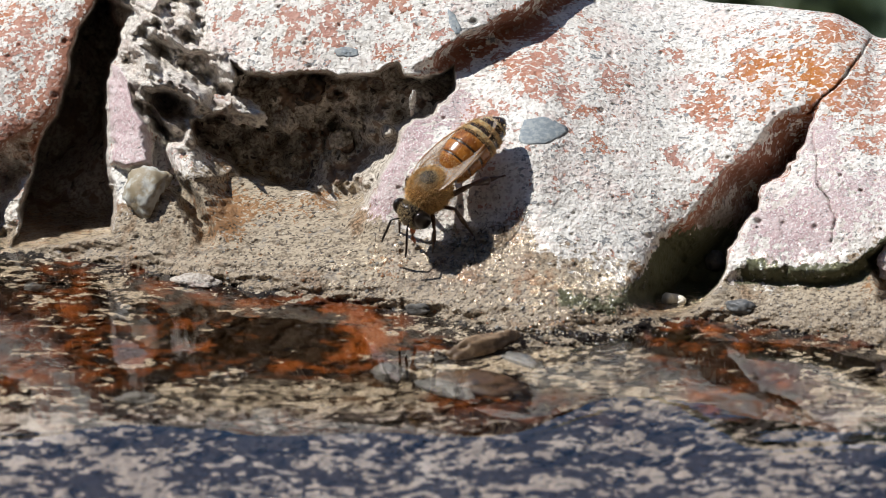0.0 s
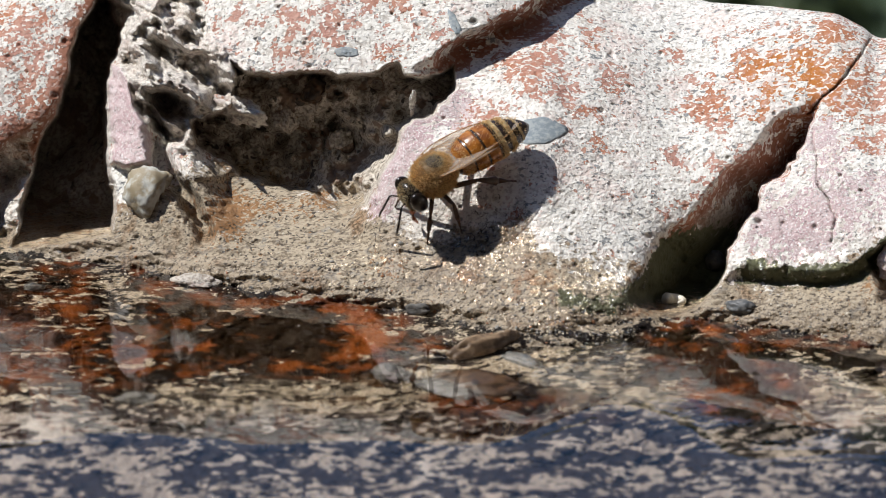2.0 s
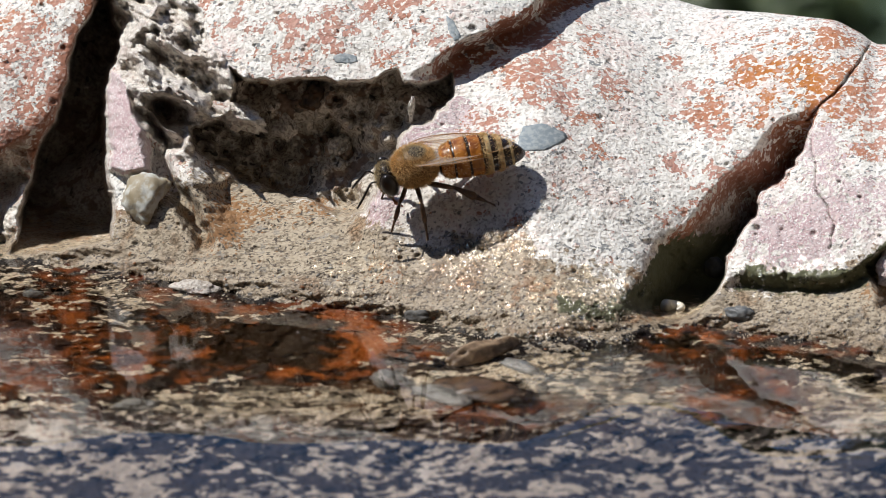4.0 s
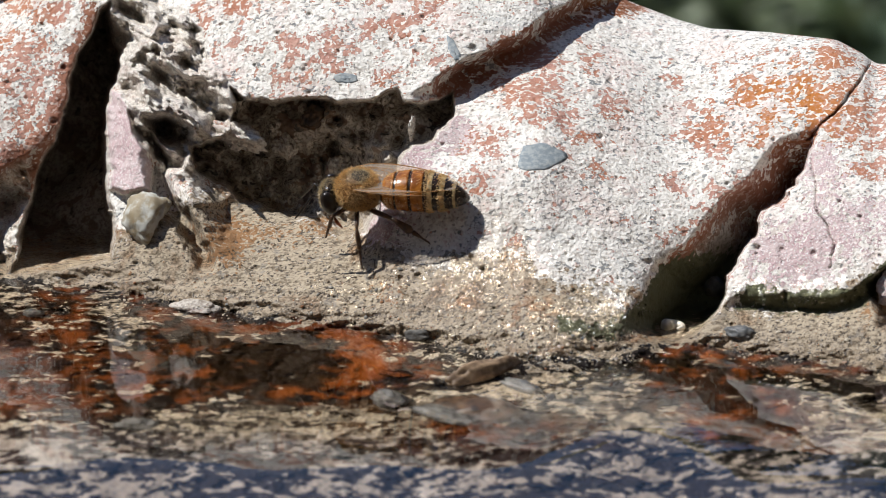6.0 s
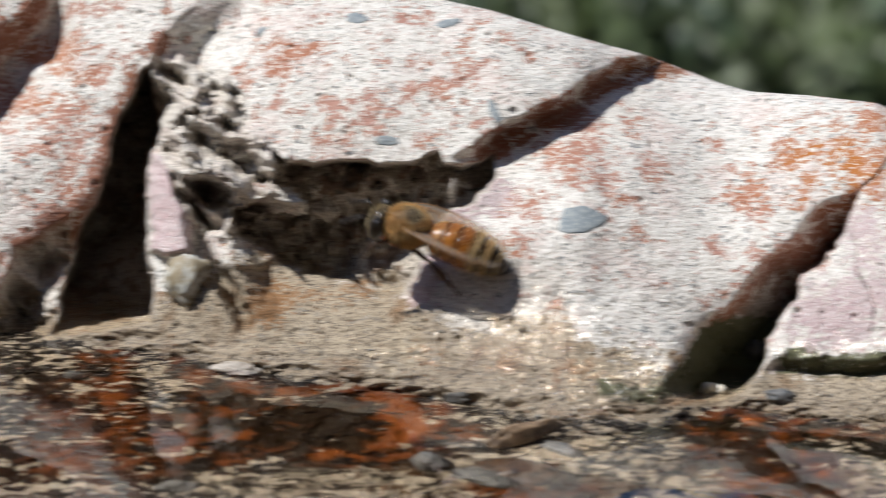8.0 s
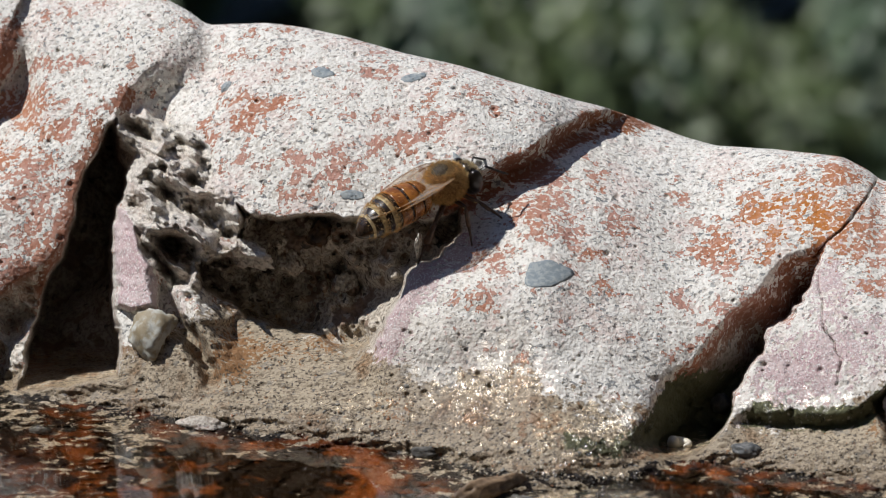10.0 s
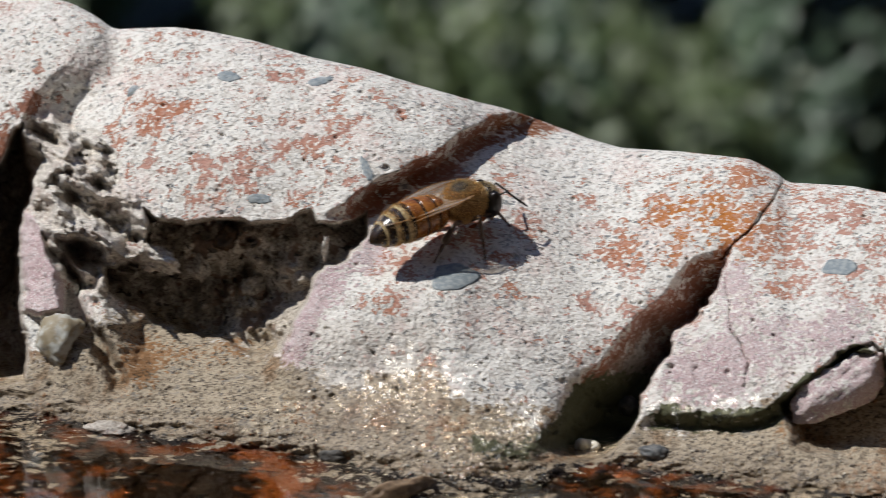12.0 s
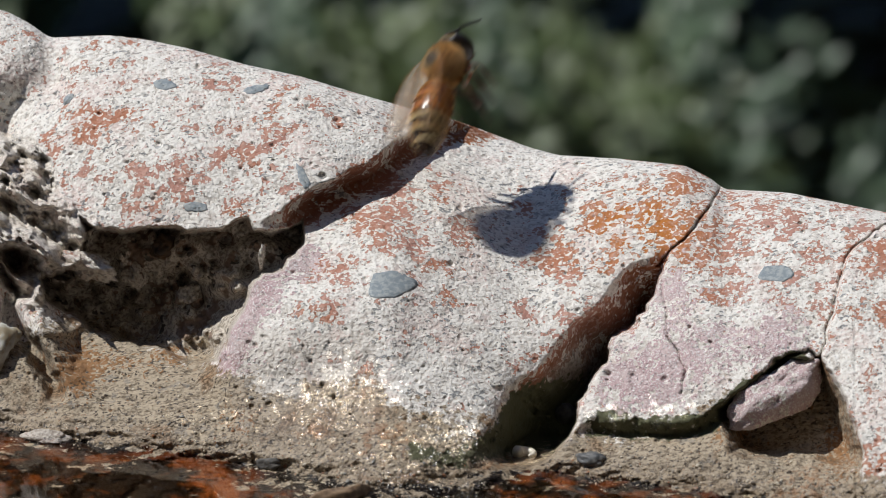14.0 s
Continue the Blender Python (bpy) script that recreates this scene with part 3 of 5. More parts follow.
def build_rim():
    xs = columns()
    crest, shore = rounded(CREST, xs, 10), rounded(SHORE, xs, 30)
    nf, nb = 360, 190
    tf = np.linspace(0, 1, nf)
    yf = crest[None] + 0.4 + (shore - crest - 0.4)[None] * tf[:, None]
    tb = np.linspace(0, 1, nb)[1:, None]
    yb = shore[None] + (1010 - shore)[None] * tb
    yfar = 1010 + np.geomspace(4, 600, 30)[:, None] + 0 * xs[None]
    y = np.concatenate((yf, yb, yfar))
    x = np.broadcast_to(xs, y.shape).copy()
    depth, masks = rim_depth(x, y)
    p = chart_world(x, y, depth)
    # over the crest and down the back
    top = p[0]
    n = 40
    back = []
    for k in range(1, n + 1):
        a = k / n * math.pi * 0.72
        b = top.copy()
        b[:, 1] += 0.030 * math.sin(a) * (0.25 + 0.75 * k / n) + 0.0004 * fbm(xs, xs * 0 + k * 9, 60, 3, 150)
        b[:, 2] -= 0.020 * (1 - math.cos(a)) + 0.030 * math.sin(a) * 0.45 * (0.25 + 0.75 * k / n)
        back.append(b)
    p = np.concatenate((np.array(back[::-1]), p))
    rows, cols = p.shape[:2]
    for key in masks:
        v = np.broadcast_to(masks[key], y.shape)
        masks[key] = np.concatenate((np.repeat(v[:1] * (key in ("rust", "lilac")), n, 0), v)).ravel()
    xa = np.concatenate((np.repeat(x[:1], n, 0), x))
    ya = np.concatenate((np.repeat(y[:1] - 5, n, 0), y))
    return p.reshape(-1, 3), rows, cols, masks, xa, ya


def sheet_object(name, p, quads, masks, material, parent=None, label=""):
    """A mesh of its own from some quads of the large grid."""
    used, inv = np.unique(quads, return_inverse=True)
    q = inv.reshape(-1, 4)
    me = bpy.data.meshes.new(name)
    me.vertices.add(len(used))
    me.vertices.foreach_set("co", p[used].astype(np.float32).ravel())
    me.loops.add(q.size)
    me.loops.foreach_set("vertex_index", q.astype(np.int32).ravel())
    me.polygons.add(len(q))
    me.polygons.foreach_set("loop_start", np.arange(0, q.size, 4, dtype=np.int32))
    me.polygons.foreach_set("loop_total", np.full(len(q), 4, np.int32))
    me.polygons.foreach_set("use_smooth", np.ones(len(q), bool))
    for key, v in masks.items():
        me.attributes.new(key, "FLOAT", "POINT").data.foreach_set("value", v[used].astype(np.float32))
    me.update(calc_edges=True)
    me.materials.append(material)
    ob = new(name, me)
    if parent:
        ob.parent = parent
    if label:
        ob["label"] = label
    return ob


P, ROWS, COLS, MASKS, XA, YA = build_rim()
idx = np.arange(ROWS * COLS).reshape(ROWS, COLS)
QUADS = np.stack((idx[:-1, :-1], idx[1:, :-1], idx[1:, 1:], idx[:-1, 1:]), -1)
cx, cy = XA[:-1, :-1], YA[:-1, :-1]
e1, e2, e0, el = (edge(cx, cy, g) for g in (G_UPPER, G_MAIN, G_HOLE, G_LEFT))
shore_c = rounded(SHORE, cx, 30)
region = np.full(cx.shape, 2)
region[(e1 < 42) & (cx < 1100) & (cy < 230)] = 1
region[(cx < 640) & (cy < 235)] = 1
region[(e0 < 60) & (cx < 215)] = 0
region[(el < 80) & (cx < 20)] = 6
region[(e2 > 0) & (cx > 1080)] = 3
region[(e2 > 0) & (edge(cx, cy, CREASE) < 0) & (cy > 190) & (cy < 560) & (cx > 1090)] = 2
region[(edge(cx, cy, FAR_LOBE) > 0) & (cx > 1715)] = 4
region[(inside(cx, cy, CAVITY) > 0) | (inside(cx, cy, CRUMBLE) > 0) | ((inside(cx, cy, HOLE) > 0))] = 7
region[inside(cx, cy, SLIVER) > 0] = 8
tan_c = MASKS["tan"].reshape(ROWS, COLS)[:-1, :-1]
region[(tan_c > 0.55)] = 5
region[cy > shore_c] = 9
basin = tagged(new("stone_basin"), "weathered pink stone basin rim with flaking white lime crust", "stone basin")
NAMES = {0: ("lobe", "rust-streaked twisted lobe with white lime crust"), 1: ("lobe", "pale lime-crusted lobe with a broken lower edge"), 2: ("lobe", "large pink and white lobe with orange patches"),
         3: ("lobe", "lilac and white lobe with small pits"), 4: ("lobe", "lime-crusted lobe with a crack along it"), 6: ("lobe", "white lobe with rusty underside"),
         5: ("sediment_ledge", "tan gritty wet sediment ledge"), 7: ("broken_mortar", "crumbled grey porous mortar"), 8: ("sliver", "smooth lilac stone sliver"),
         9: ("basin_bed", "rust-red and tan mottled bed under water")}
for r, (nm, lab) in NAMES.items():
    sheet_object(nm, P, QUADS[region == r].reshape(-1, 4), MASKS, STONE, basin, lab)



def surface(x, y, spread=0):
    """The place and the normal of the rim at a point of the chart, over a patch of that size."""
    i = int(np.argmin(np.abs(XA[-1] - x)))
    j = int(np.argmin(np.abs(YA[40:, i] - y))) + 40
    g = P.reshape(ROWS, COLS, 3)
    a = max(2, int(spread / 2.2))
    lo, hi = max(40, j - a), j + a + 1
    patch = g[lo:hi:max(1, a // 6), i - a:i + a + 1:max(1, a // 6)].reshape(-1, 3)
    mid = patch.mean(0)
    nrm = np.linalg.svd(patch - mid)[2][2]
    if nrm @ np.array((0, -CE, SE)) < 0:
        nrm = -nrm
    return Vector(mid if spread else g[j, i]), Vector(nrm)


def basin_wall():
    """The plain low wall that closes the basin at its sides and near end."""
    line = [(-0.098, 0.02), (-0.100, -0.12), (-0.085, -0.19), (-0.04, -0.212), (0.04, -0.212), (0.085, -0.19), (0.100, -0.12), (0.098, -0.02)]
    prof = [(-0.012, -0.016), (-0.010, 0.004), (-0.004, 0.009), (0.005, 0.009), (0.012, 0.003), (0.015, -0.012), (0.013, -0.03), (-0.012, -0.03)]
    pts = [Vector((*p, 0)) for p in line]
    fine = []
    for a, b in zip(pts, pts[1:]):
        fine += [a.lerp(b, k / 8) for k in range(8)]
    fine.append(pts[-1])
    bm = bmesh.new()
    rings = []
    for i, p in enumerate(fine):
        d = (fine[min(i + 3, len(fine) - 1)] - fine[max(i - 3, 0)]).normalized()
        out = d.cross(Vector((0, 0, 1)))
        w = 0.001 * noise.noise(p * 60)
        rings.append([bm.verts.new(p + out * (-a + w) * -1 + Vector((0, 0, b + w))) for a, b in prof])
    n = len(prof)
    for p, q in zip(rings, rings[1:]):
        for k in range(n):
            bm.faces.new((p[k], p[(k + 1) % n], q[(k + 1) % n], q[k]))
    bm.faces.new(rings[0][::-1]), bm.faces.new(rings[-1])
    bmesh.ops.recalc_face_normals(bm, faces=bm.faces)
    return part("basin_wall", bm, STONE, basin, "plain low stone wall of the basin")


def plinth():
    """The plain foot under the basin, down to the ground."""
    bm = bmesh.new()
    rings = []
    for z, s in ((-0.51, 1.15), (-0.47, 1.12), (-0.45, 0.92), (-0.10, 0.86), (-0.07, 1.0), (-0.022, 1.05)):
        rings.append([bm.verts.new((math.cos(a) * 0.10 * s, -0.085 + math.sin(a) * 0.12 * s, z)) for a in np.linspace(0, 2 * math.pi, 40, endpoint=False)])
    for p, q in zip(rings, rings[1:]):
        for k in range(40):
            bm.faces.new((p[k], p[(k + 1) % 40], q[(k + 1) % 40], q[k]))
    bm.faces.new(rings[0][::-1]), bm.faces.new(rings[-1])
    return part("plinth", bm, STONE, basin, "plain stone foot of the basin")


basin_wall()
plinth()

# ---- water ----
bm = bmesh.new()
bmesh.ops.create_grid(bm, x_segments=100, y_segments=150, size=0.1)
for v in bm.verts:
    v.co.x *= 0.93
    v.co.y *= 1.15
    # a low swell falling to the near side, added to mirror the sky
    start = 0.0535 - 0.009 * math.exp(-((v.co.x - 0.015) / 0.006) ** 2) + 0.004 * float(ease(v.co.x, 0.018, 0.026)) - 0.002 * math.exp(-((v.co.x + 0.026) / 0.006) ** 2) + 0.001 * math.sin(v.co.x * 330)
    v.co.z = -0.055 * 0.034 * float(np.clip((0.085 - v.co.y - start) / 0.034, 0, 1))
water = part("water", bm, WATER)
water.location = (0, -0.085, 0)
water.visible_shadow = False
tagged(water, "clear shallow still water reflecting the blue sky", "water", kind="structure")


# ---- ground and shrubs behind ----
def leaf_material(name, a, b):
    k = Nodes(name)
    n = k.noise(60, 3, 0.6)
    k.set(Base_Color=k.mix(k.step(n, 0.35, 0.65), a, b), Roughness=0.45)
    return k.m


LEAF = [leaf_material("shrub_leaf", (0.070, 0.108, 0.050), (0.120, 0.165, 0.082)), leaf_material("light_leaf", (0.075, 0.115, 0.036), (0.13, 0.17, 0.065)), leaf_material("grey_leaf", (0.080, 0.130, 0.074), (0.120, 0.178, 0.104))]
SOIL = plain("dark_soil", (0.045, 0.035, 0.025), 0.95, (0.02, 0.016, 0.012), 60)
BARK = plain("shrub_bark", (0.09, 0.07, 0.05), 0.9, None, 300)


def ground():
    bm = bmesh.new()
    bmesh.ops.create_grid(bm, x_segments=40, y_segments=40, size=40)
    for v in bm.verts:
        v.co.z = -0.50 + 0.02 * noise.noise(v.co * 0.4)
    return tagged(part("ground", bm, SOIL), "dark soil ground under the shrubs", "ground", kind="structure")


def leaf_shape(verts, faces, m, length, width):
    b = len(verts)
    n = 6
    for i in range(n + 1):
        s = i / n
        w = width * math.sin(math.pi * min(1, s * 0.93 + 0.05)) ** 0.8 * 0.5
        z = -length * 0.25 * s * s
        for sx in (-1, 0, 1):
            verts.append(m @ Vector((s * length, sx * w, z + abs(sx) * w * 0.25)))
    for i in range(n):
        for j in (0, 1):
            a = b + i * 3 + j
            faces.append((a, a + 3, a + 4, a + 1))


def shrub(x, y, z, r, count, mat, seed, label, size=1.0):
    rng = random.Random(seed)
    root = tagged(new("shrub"), label, "shrub", "shrubs behind the basin")
    root.location = (x, y, -0.50)
    bm = bmesh.new()
    h = z + 0.50
    for k in range(7):
        a, t = rng.uniform(0, 6.28), rng.uniform(0.3, 0.8)
        top = Vector((math.cos(a) * r * t, math.sin(a) * r * t, h))
        m = Matrix.Translation(top / 2) @ top.to_track_quat("Z", "Y").to_matrix().to_4x4()
        bmesh.ops.create_cone(bm, segments=8, radius1=0.006, radius2=0.002, depth=top.length, matrix=m, cap_ends=True)
    part("stem", bm, BARK, root)
    verts, faces = [], []
    for k in range(count):
        d = Vector((rng.gauss(0, 1), rng.gauss(0, 1), rng.gauss(0, 0.8))).normalized()
        c = Vector((0, 0, h)) + d * r * rng.uniform(0.55, 1.0) * rng.uniform(0.8, 1.15)
        if c.z < 0.02:
            continue
        m = Matrix.Translation(c) @ Euler((rng.uniform(-0.6, 0.6), rng.uniform(-0.9, 0.5), rng.uniform(0, 6.28))).to_matrix().to_4x4()
        leaf_shape(verts, faces, m, size * rng.uniform(0.04, 0.07), size * rng.uniform(0.020, 0.034))
    part("foliage", (verts, [], faces), mat, root).data.update()
    return root


def sage_shrub():
    """A nearer shrub whose clumps of pale leaflets catch the sun."""
    root = tagged(new("shrub"), "pale grey-green clumped shrub out of focus behind the basin", "shrub", "shrubs behind the basin")
    root.location = (0.03, 0.8, -0.50)
    foot = Vector(root.location)
    rng = random.Random(77)
    kinds = {0: ([], []), 1: ([], []), 2: ([], [])}
    bm = bmesh.new()
    # on the chart: middle, length and width, turn in degrees; kind of leaf
    for x, y, ln, wd, turn, kind in ((1600, -118, 240, 120, 38, 2), (1150, -195, 180, 140, 80, 2), (755, -215, 200, 170, 75, 2), (870, -180, 200, 160, 130, 1), (1590, 45, 170, 70, 5, 2), (1815, 55, 160, 90, 60, 2),
                                     (1385, -95, 220, 150, 75, 1), (1270, -28, 240, 110, 20, 1), (1240, -160, 200, 140, 110, 1), (1500, -230, 170, 150, 60, 2), (1010, -220, 220, 160, 30, 1), (640, -290, 260, 160, 60, 1),
                                     (1480, -60, 240, 150, 150, 1), (1060, -150, 240, 160, 10, 1)):
        c = Vector(chart_world(np.float64(x), np.float64(y), np.float64(1250.0)))
        k = (1 + 1250 / DM) * UNIT * MM
        a = radians(turn)
        along_leaf, across = Vector((math.cos(a), 0, math.sin(a))), Vector((-math.sin(a), 0, math.cos(a)))
        # a clump of leaflets, thinner towards its rim
        for _ in range(60):
            p = c + along_leaf * rng.gauss(0, ln * k * 0.27) + across * rng.gauss(0, wd * k * 0.27) + Vector((0, rng.uniform(-0.03, 0.03), 0))
            b = a + rng.gauss(0, 0.6)
            f = Vector((math.cos(b), rng.uniform(-0.2, 0.5), math.sin(b))).normalized()
            n = Vector((-0.35 + rng.gauss(0, 0.15), -0.62, 0.55 + rng.gauss(0, 0.15)))
            m = Matrix.Translation(p - f * 23 * k - foot) @ frame_on((n - f * n.dot(f)).normalized(), f)
            leaf_shape(*kinds[kind], m, rng.uniform(34, 60) * k, rng.uniform(18, 30) * k)
        tip = c - foot
        tube(bm, [(0, 0, 0), tip * 500 + Vector((0, 60, -40)), tip * 1000], [3.5, 2.4, 1.2], 6)
    part("stem", bm, LEAF[0], root)
    for kind, (verts, faces) in kinds.items():
        part("foliage", (verts, [], faces), LEAF[kind], root).data.update()
    return root


ground()
sage_shrub()
SHRUBS = ((0.115, 0.98, -0.27, 0.07, 60, 0), (0.0, 1.05, -0.28, 0.07, 60, 0), (-0.14, 0.95, -0.27, 0.11, 60, 0), (0.21, 1.00, -0.31, 0.11, 50, 0), (0.12, 1.25, -0.34, 0.14, 90, 0), (0.33, 1.2, -0.32, 0.12, 60, 1),
          (-0.30, 1.15, -0.30, 0.13, 80, 1), (0.0, 1.6, -0.40, 0.2, 130, 0), (0.42, 1.65, -0.42, 0.22, 140, 0), (-0.42, 1.6, -0.42, 0.22, 140, 0))
for k, (x, y, z, r, n, mt) in enumerate(SHRUBS):
    shrub(x, y + 0.5, z - 0.125, r, n * 2, LEAF[(0, 2, 1)[mt]], 20 + k, ("grey-green leafy shrub out of focus behind the basin" if mt else "dark green leafy shrub out of focus behind the basin"), 0.6)
# hedge made tall beyond view, added to keep low sky off the water
for k in range(7):
    x = -1.5 + 0.5 * k
    shrub(x, 2.05 + 0.12 * (k % 2), 0.21, 0.55, 700, LEAF[0], 60 + k, "dark green hedge shrub, its unseen height added to block low sky", 2.6)
for k in range(3):
    shrub(-0.3 + 0.5 * k, 1.8, 0.13, 0.55, 700, LEAF[0], 80 + k, "dark green hedge shrub, its unseen height added to block low sky", 2.2)


def sky_screen(name, x, y, sx, sy, top, mat, label):
    """A plain unseen screen, added out of view to block sky light."""
    bm = bmesh.new()
    h = top + 0.52
    bmesh.ops.create_cube(bm, size=1, matrix=Matrix.Translation((x, y, top - h / 2)) @ Matrix.Diagonal((sx, sy, h, 1)))
    bmesh.ops.bevel(bm, geom=bm.edges[:], offset=0.01, segments=2, affect="EDGES")
    return tagged(part(name, bm, mat, smooth=False), label, "wall", kind="structure")


# added screens round the place that cut the sky's fill in shadows
SCREEN_BROWN = plain("screen_brown", (0.14, 0.10, 0.065), 0.85, (0.08, 0.058, 0.038), 9)
sky_screen("sky_screen_south", 0, -1.35, 4.0, 0.12, 3.0, SCREEN_BROWN, "plain brown screen added out of view to block the sky")
sky_screen("sky_screen_east", 1.9, 0.4, 0.12, 3.6, 2.6, SCREEN_BROWN, "plain brown screen added out of view to block the sky")
sky_screen("sky_screen_west", -2.6, 0.4, 0.12, 3.6, 1.3, SCREEN_BROWN, "plain brown screen added out of view to block the sky")


# ---- pebbles and small pieces set in the stone ----
GREY = plain("blue_grey_pebble", (0.21, 0.245, 0.26), 0.6, (0.34, 0.365, 0.36), 2200)
BEIGE = plain("greenish_beige_pebble", (0.30, 0.245, 0.155), 0.65, (0.52, 0.52, 0.47), 750)
DARK = plain("dark_wet_pebble", (0.06, 0.056, 0.05), 0.7, (0.11, 0.10, 0.085), 1400)
BROWN = plain("brown_pebble", (0.085, 0.043, 0.018), 0.5, (0.022, 0.012, 0.006), 900)
TAN = plain("tan_pebble", (0.30, 0.20, 0.115), 0.5, (0.10, 0.06, 0.03), 700)
SLATE = plain("slate_pebble", (0.075, 0.078, 0.078), 0.5, (0.15, 0.145, 0.135), 1500)
CREAM = plain("cream_shell", (0.62, 0.55, 0.42), 0.35, (0.72, 0.67, 0.56), 1800)


def chart_way(dx, dy, n):
    """The direction in the surface with normal n that shows as (dx, dy) on the chart."""
    right, up, near = Vector((1, 0, 0)), Vector((0, SE, CE)), Vector((0, -CE, SE))
    c = -(dx * n.dot(right) - dy * n.dot(up)) / max(0.25, n.dot(near))
    return (right * dx - up * dy + near * c).normalized()


def pebble(name, x, y, rx, ry, thick, turn, mat, label, seed, sink=0.35, jag=0.18, z=None, facets=0, lift=0.0, **masks):
    """A worn stone of rx by ry chart units, half sunk in the surface."""
    bm = bmesh.new()
    bmesh.ops.create_icosphere(bm, subdivisions=4, radius=1)
    off = Vector((seed * 3.7, seed * 1.3, 0))
    rng = random.Random(seed)
    planes = [(Vector((rng.gauss(0, 1), rng.gauss(0, 1), rng.gauss(0, 0.8))).normalized(), rng.uniform(0.62, 0.85)) for _ in range(facets)]
    for v in bm.verts:
        d = v.co.normalized()
        cut = min([1.0] + [h / max(0.05, d.dot(p)) for p, h in planes])
        k = cut * (1 + (0.3 if facets else 1) * jag * noise.noise(d * 1.4 + off) + (0.10 * noise.noise(d * 6 + off) if facets else 0)) + jag * 0.5 * noise.noise(d * 3.5 + off) + 0.03 * noise.noise(d * 11 + off)
        v.co = Vector((d.x * rx * UNIT, d.y * ry * UNIT, d.z * thick)) * k * MM
    at, n = surface(x, y, 14)
    if z is not None:
        n = Vector((0, 0, 1))
    m = frame_on(n, chart_way(math.cos(turn), math.sin(turn), n))
    ob = part(name, bm, mat, basin, label)
    for key, v in masks.items():
        ob.data.attributes.new(key, "FLOAT", "POINT").data.foreach_set("value", [v] * len(ob.data.vertices))
    at = at + n * thick * (0.5 - sink) * MM + Vector((0, -CE, SE)) * lift * MM
    if z is not None:
        at.z = min(at.z, z - thick * MM)
    ob.matrix_local = Matrix.Translation(at) @ m
    return ob


def inlay(x, y, rx, ry, turn, mat, label, seed, proud=0.06):
    """A flat chip that lies flush in the stone, worn to its face: it follows the surface round it."""
    rng = random.Random(seed)
    n, rings = 26, 5
    corner = [(a + rng.uniform(-0.25, 0.25), rng.uniform(0.85, 1.12)) for a in np.linspace(0, 2 * math.pi, 7, endpoint=False).tolist()]
    normals = [Vector((math.cos(a), math.sin(a), d)) for a, d in corner]
    bm = bmesh.new()
    loops = []
    for k in range(rings + 2):
        f = min(1.0, (k + 0.6) / (rings + 0.4))
        ring = []
        for i in range(n):
            a = 2 * math.pi * i / n
            r = min(v.z / max(0.2, math.cos(a) * v.x + math.sin(a) * v.y) for v in normals) * f * 0.92
            u, w = r * math.cos(a) * rx, r * math.sin(a) * ry
            at, nr = surface(x + u * math.cos(turn) - w * math.sin(turn), y + u * math.sin(turn) + w * math.cos(turn), 5)
            ring.append(bm.verts.new(at + nr * (proud * (1 - f ** 6 * 0.5) if k <= rings else -0.3) * MM))
        loops.append(ring)
    for p, q in zip(loops, loops[1:]):
        for i in range(n):
            bm.faces.new((p[i], p[(i + 1) % n], q[(i + 1) % n], q[i]))
    bm.faces.new(loops[0][::-1])
    bmesh.ops.recalc_face_normals(bm, faces=bm.faces)
    return part("pebble", bm, mat, basin, label)


inlay(957, 232, 46, 27, -0.12, GREY, "flat blue-grey pebble set in the stone", 1)
pebble("pebble", 262, 336, 44, 54, 1.7, 0.1, BEIGE, "broken greenish beige pebble", 2, 0.42, 0.25, facets=9)
inlay(1641, 217, 34, 16, -0.05, GREY, "small grey pebble set in the stone", 3)
inlay(615, 92, 24, 10, 0.1, GREY, "", 4)
inlay(806, 44, 26, 9, 1.1, GREY, "", 5)
inlay(560, -125, 22, 10, 0.1, GREY, "", 21)
pebble("pebble", 390, -98, 10, 14, 0.25, 0.1, GREY, "", 22, 0.5, 0.3)
inlay(720, -115, 24, 8, -0.2, GREY, "", 23)
inlay(-225, -110, 40, 30, 0.1, GREY, "flat blue-grey pebble set in the stone", 24)
pebble("lump", 1652, 462, 100, 50, 2.4, -0.62, STONE, "smooth lilac stone lump in a hollow", 8, -0.75, 0.3, facets=9, lilac=0.75)
pebble("pebble", 427, 196, 34, 24, 2.6, -0.1, STONE, "pale gritty knob of mortar", 7, 0.5, 0.6, facets=8, lift=3.6, rough=0.35, rust=-0.8)
pebble("pebble", 729, 184, 5, 25, 1.2, 0.12, STONE, "thin pale splinter of stone", 27, 0.5, 0.5, facets=8, lift=3.4, rough=0.1, rust=-0.8)
pebble("pebble", 505, 205, 26, 22, 1.3, 0.3, STONE, "", 28, 0.1, 0.5, facets=7, rough=0.9)
pebble("pebble", 600, 262, 34, 24, 1.2, 0.1, STONE, "", 29, 0.1, 0.5, facets=7, rough=0.9)
pebble("pebble", 560, 165, 20, 24, 1.2, 0.7, BROWN, "", 30, 0.1, 0.5, facets=7)
pebble("pebble", 1268, 466, 19, 18, 0.9, 0, DARK, "small dark pebble", 9, 0.2)
pebble("pebble", 690, 692, 42, 30, 1.5, 0.5, DARK, "dark wet pebble under water", 10, 0.1, 0.3, 0)
pebble("pebble", 860, 630, 85, 22, 1.3, -0.25, TAN, "long brown pebble at the water's surface", 11, 0.0, 0.25, 0.9)
pebble("pebble", 850, 694, 88, 62, 1.7, 0.1, BROWN, "dark brown stone under water", 25, 0.1, 0.25, 0)
pebble("pebble", 790, 715, 60, 30, 1.2, 0.3, DARK, "", 12, 0.2, 0.3, 0)
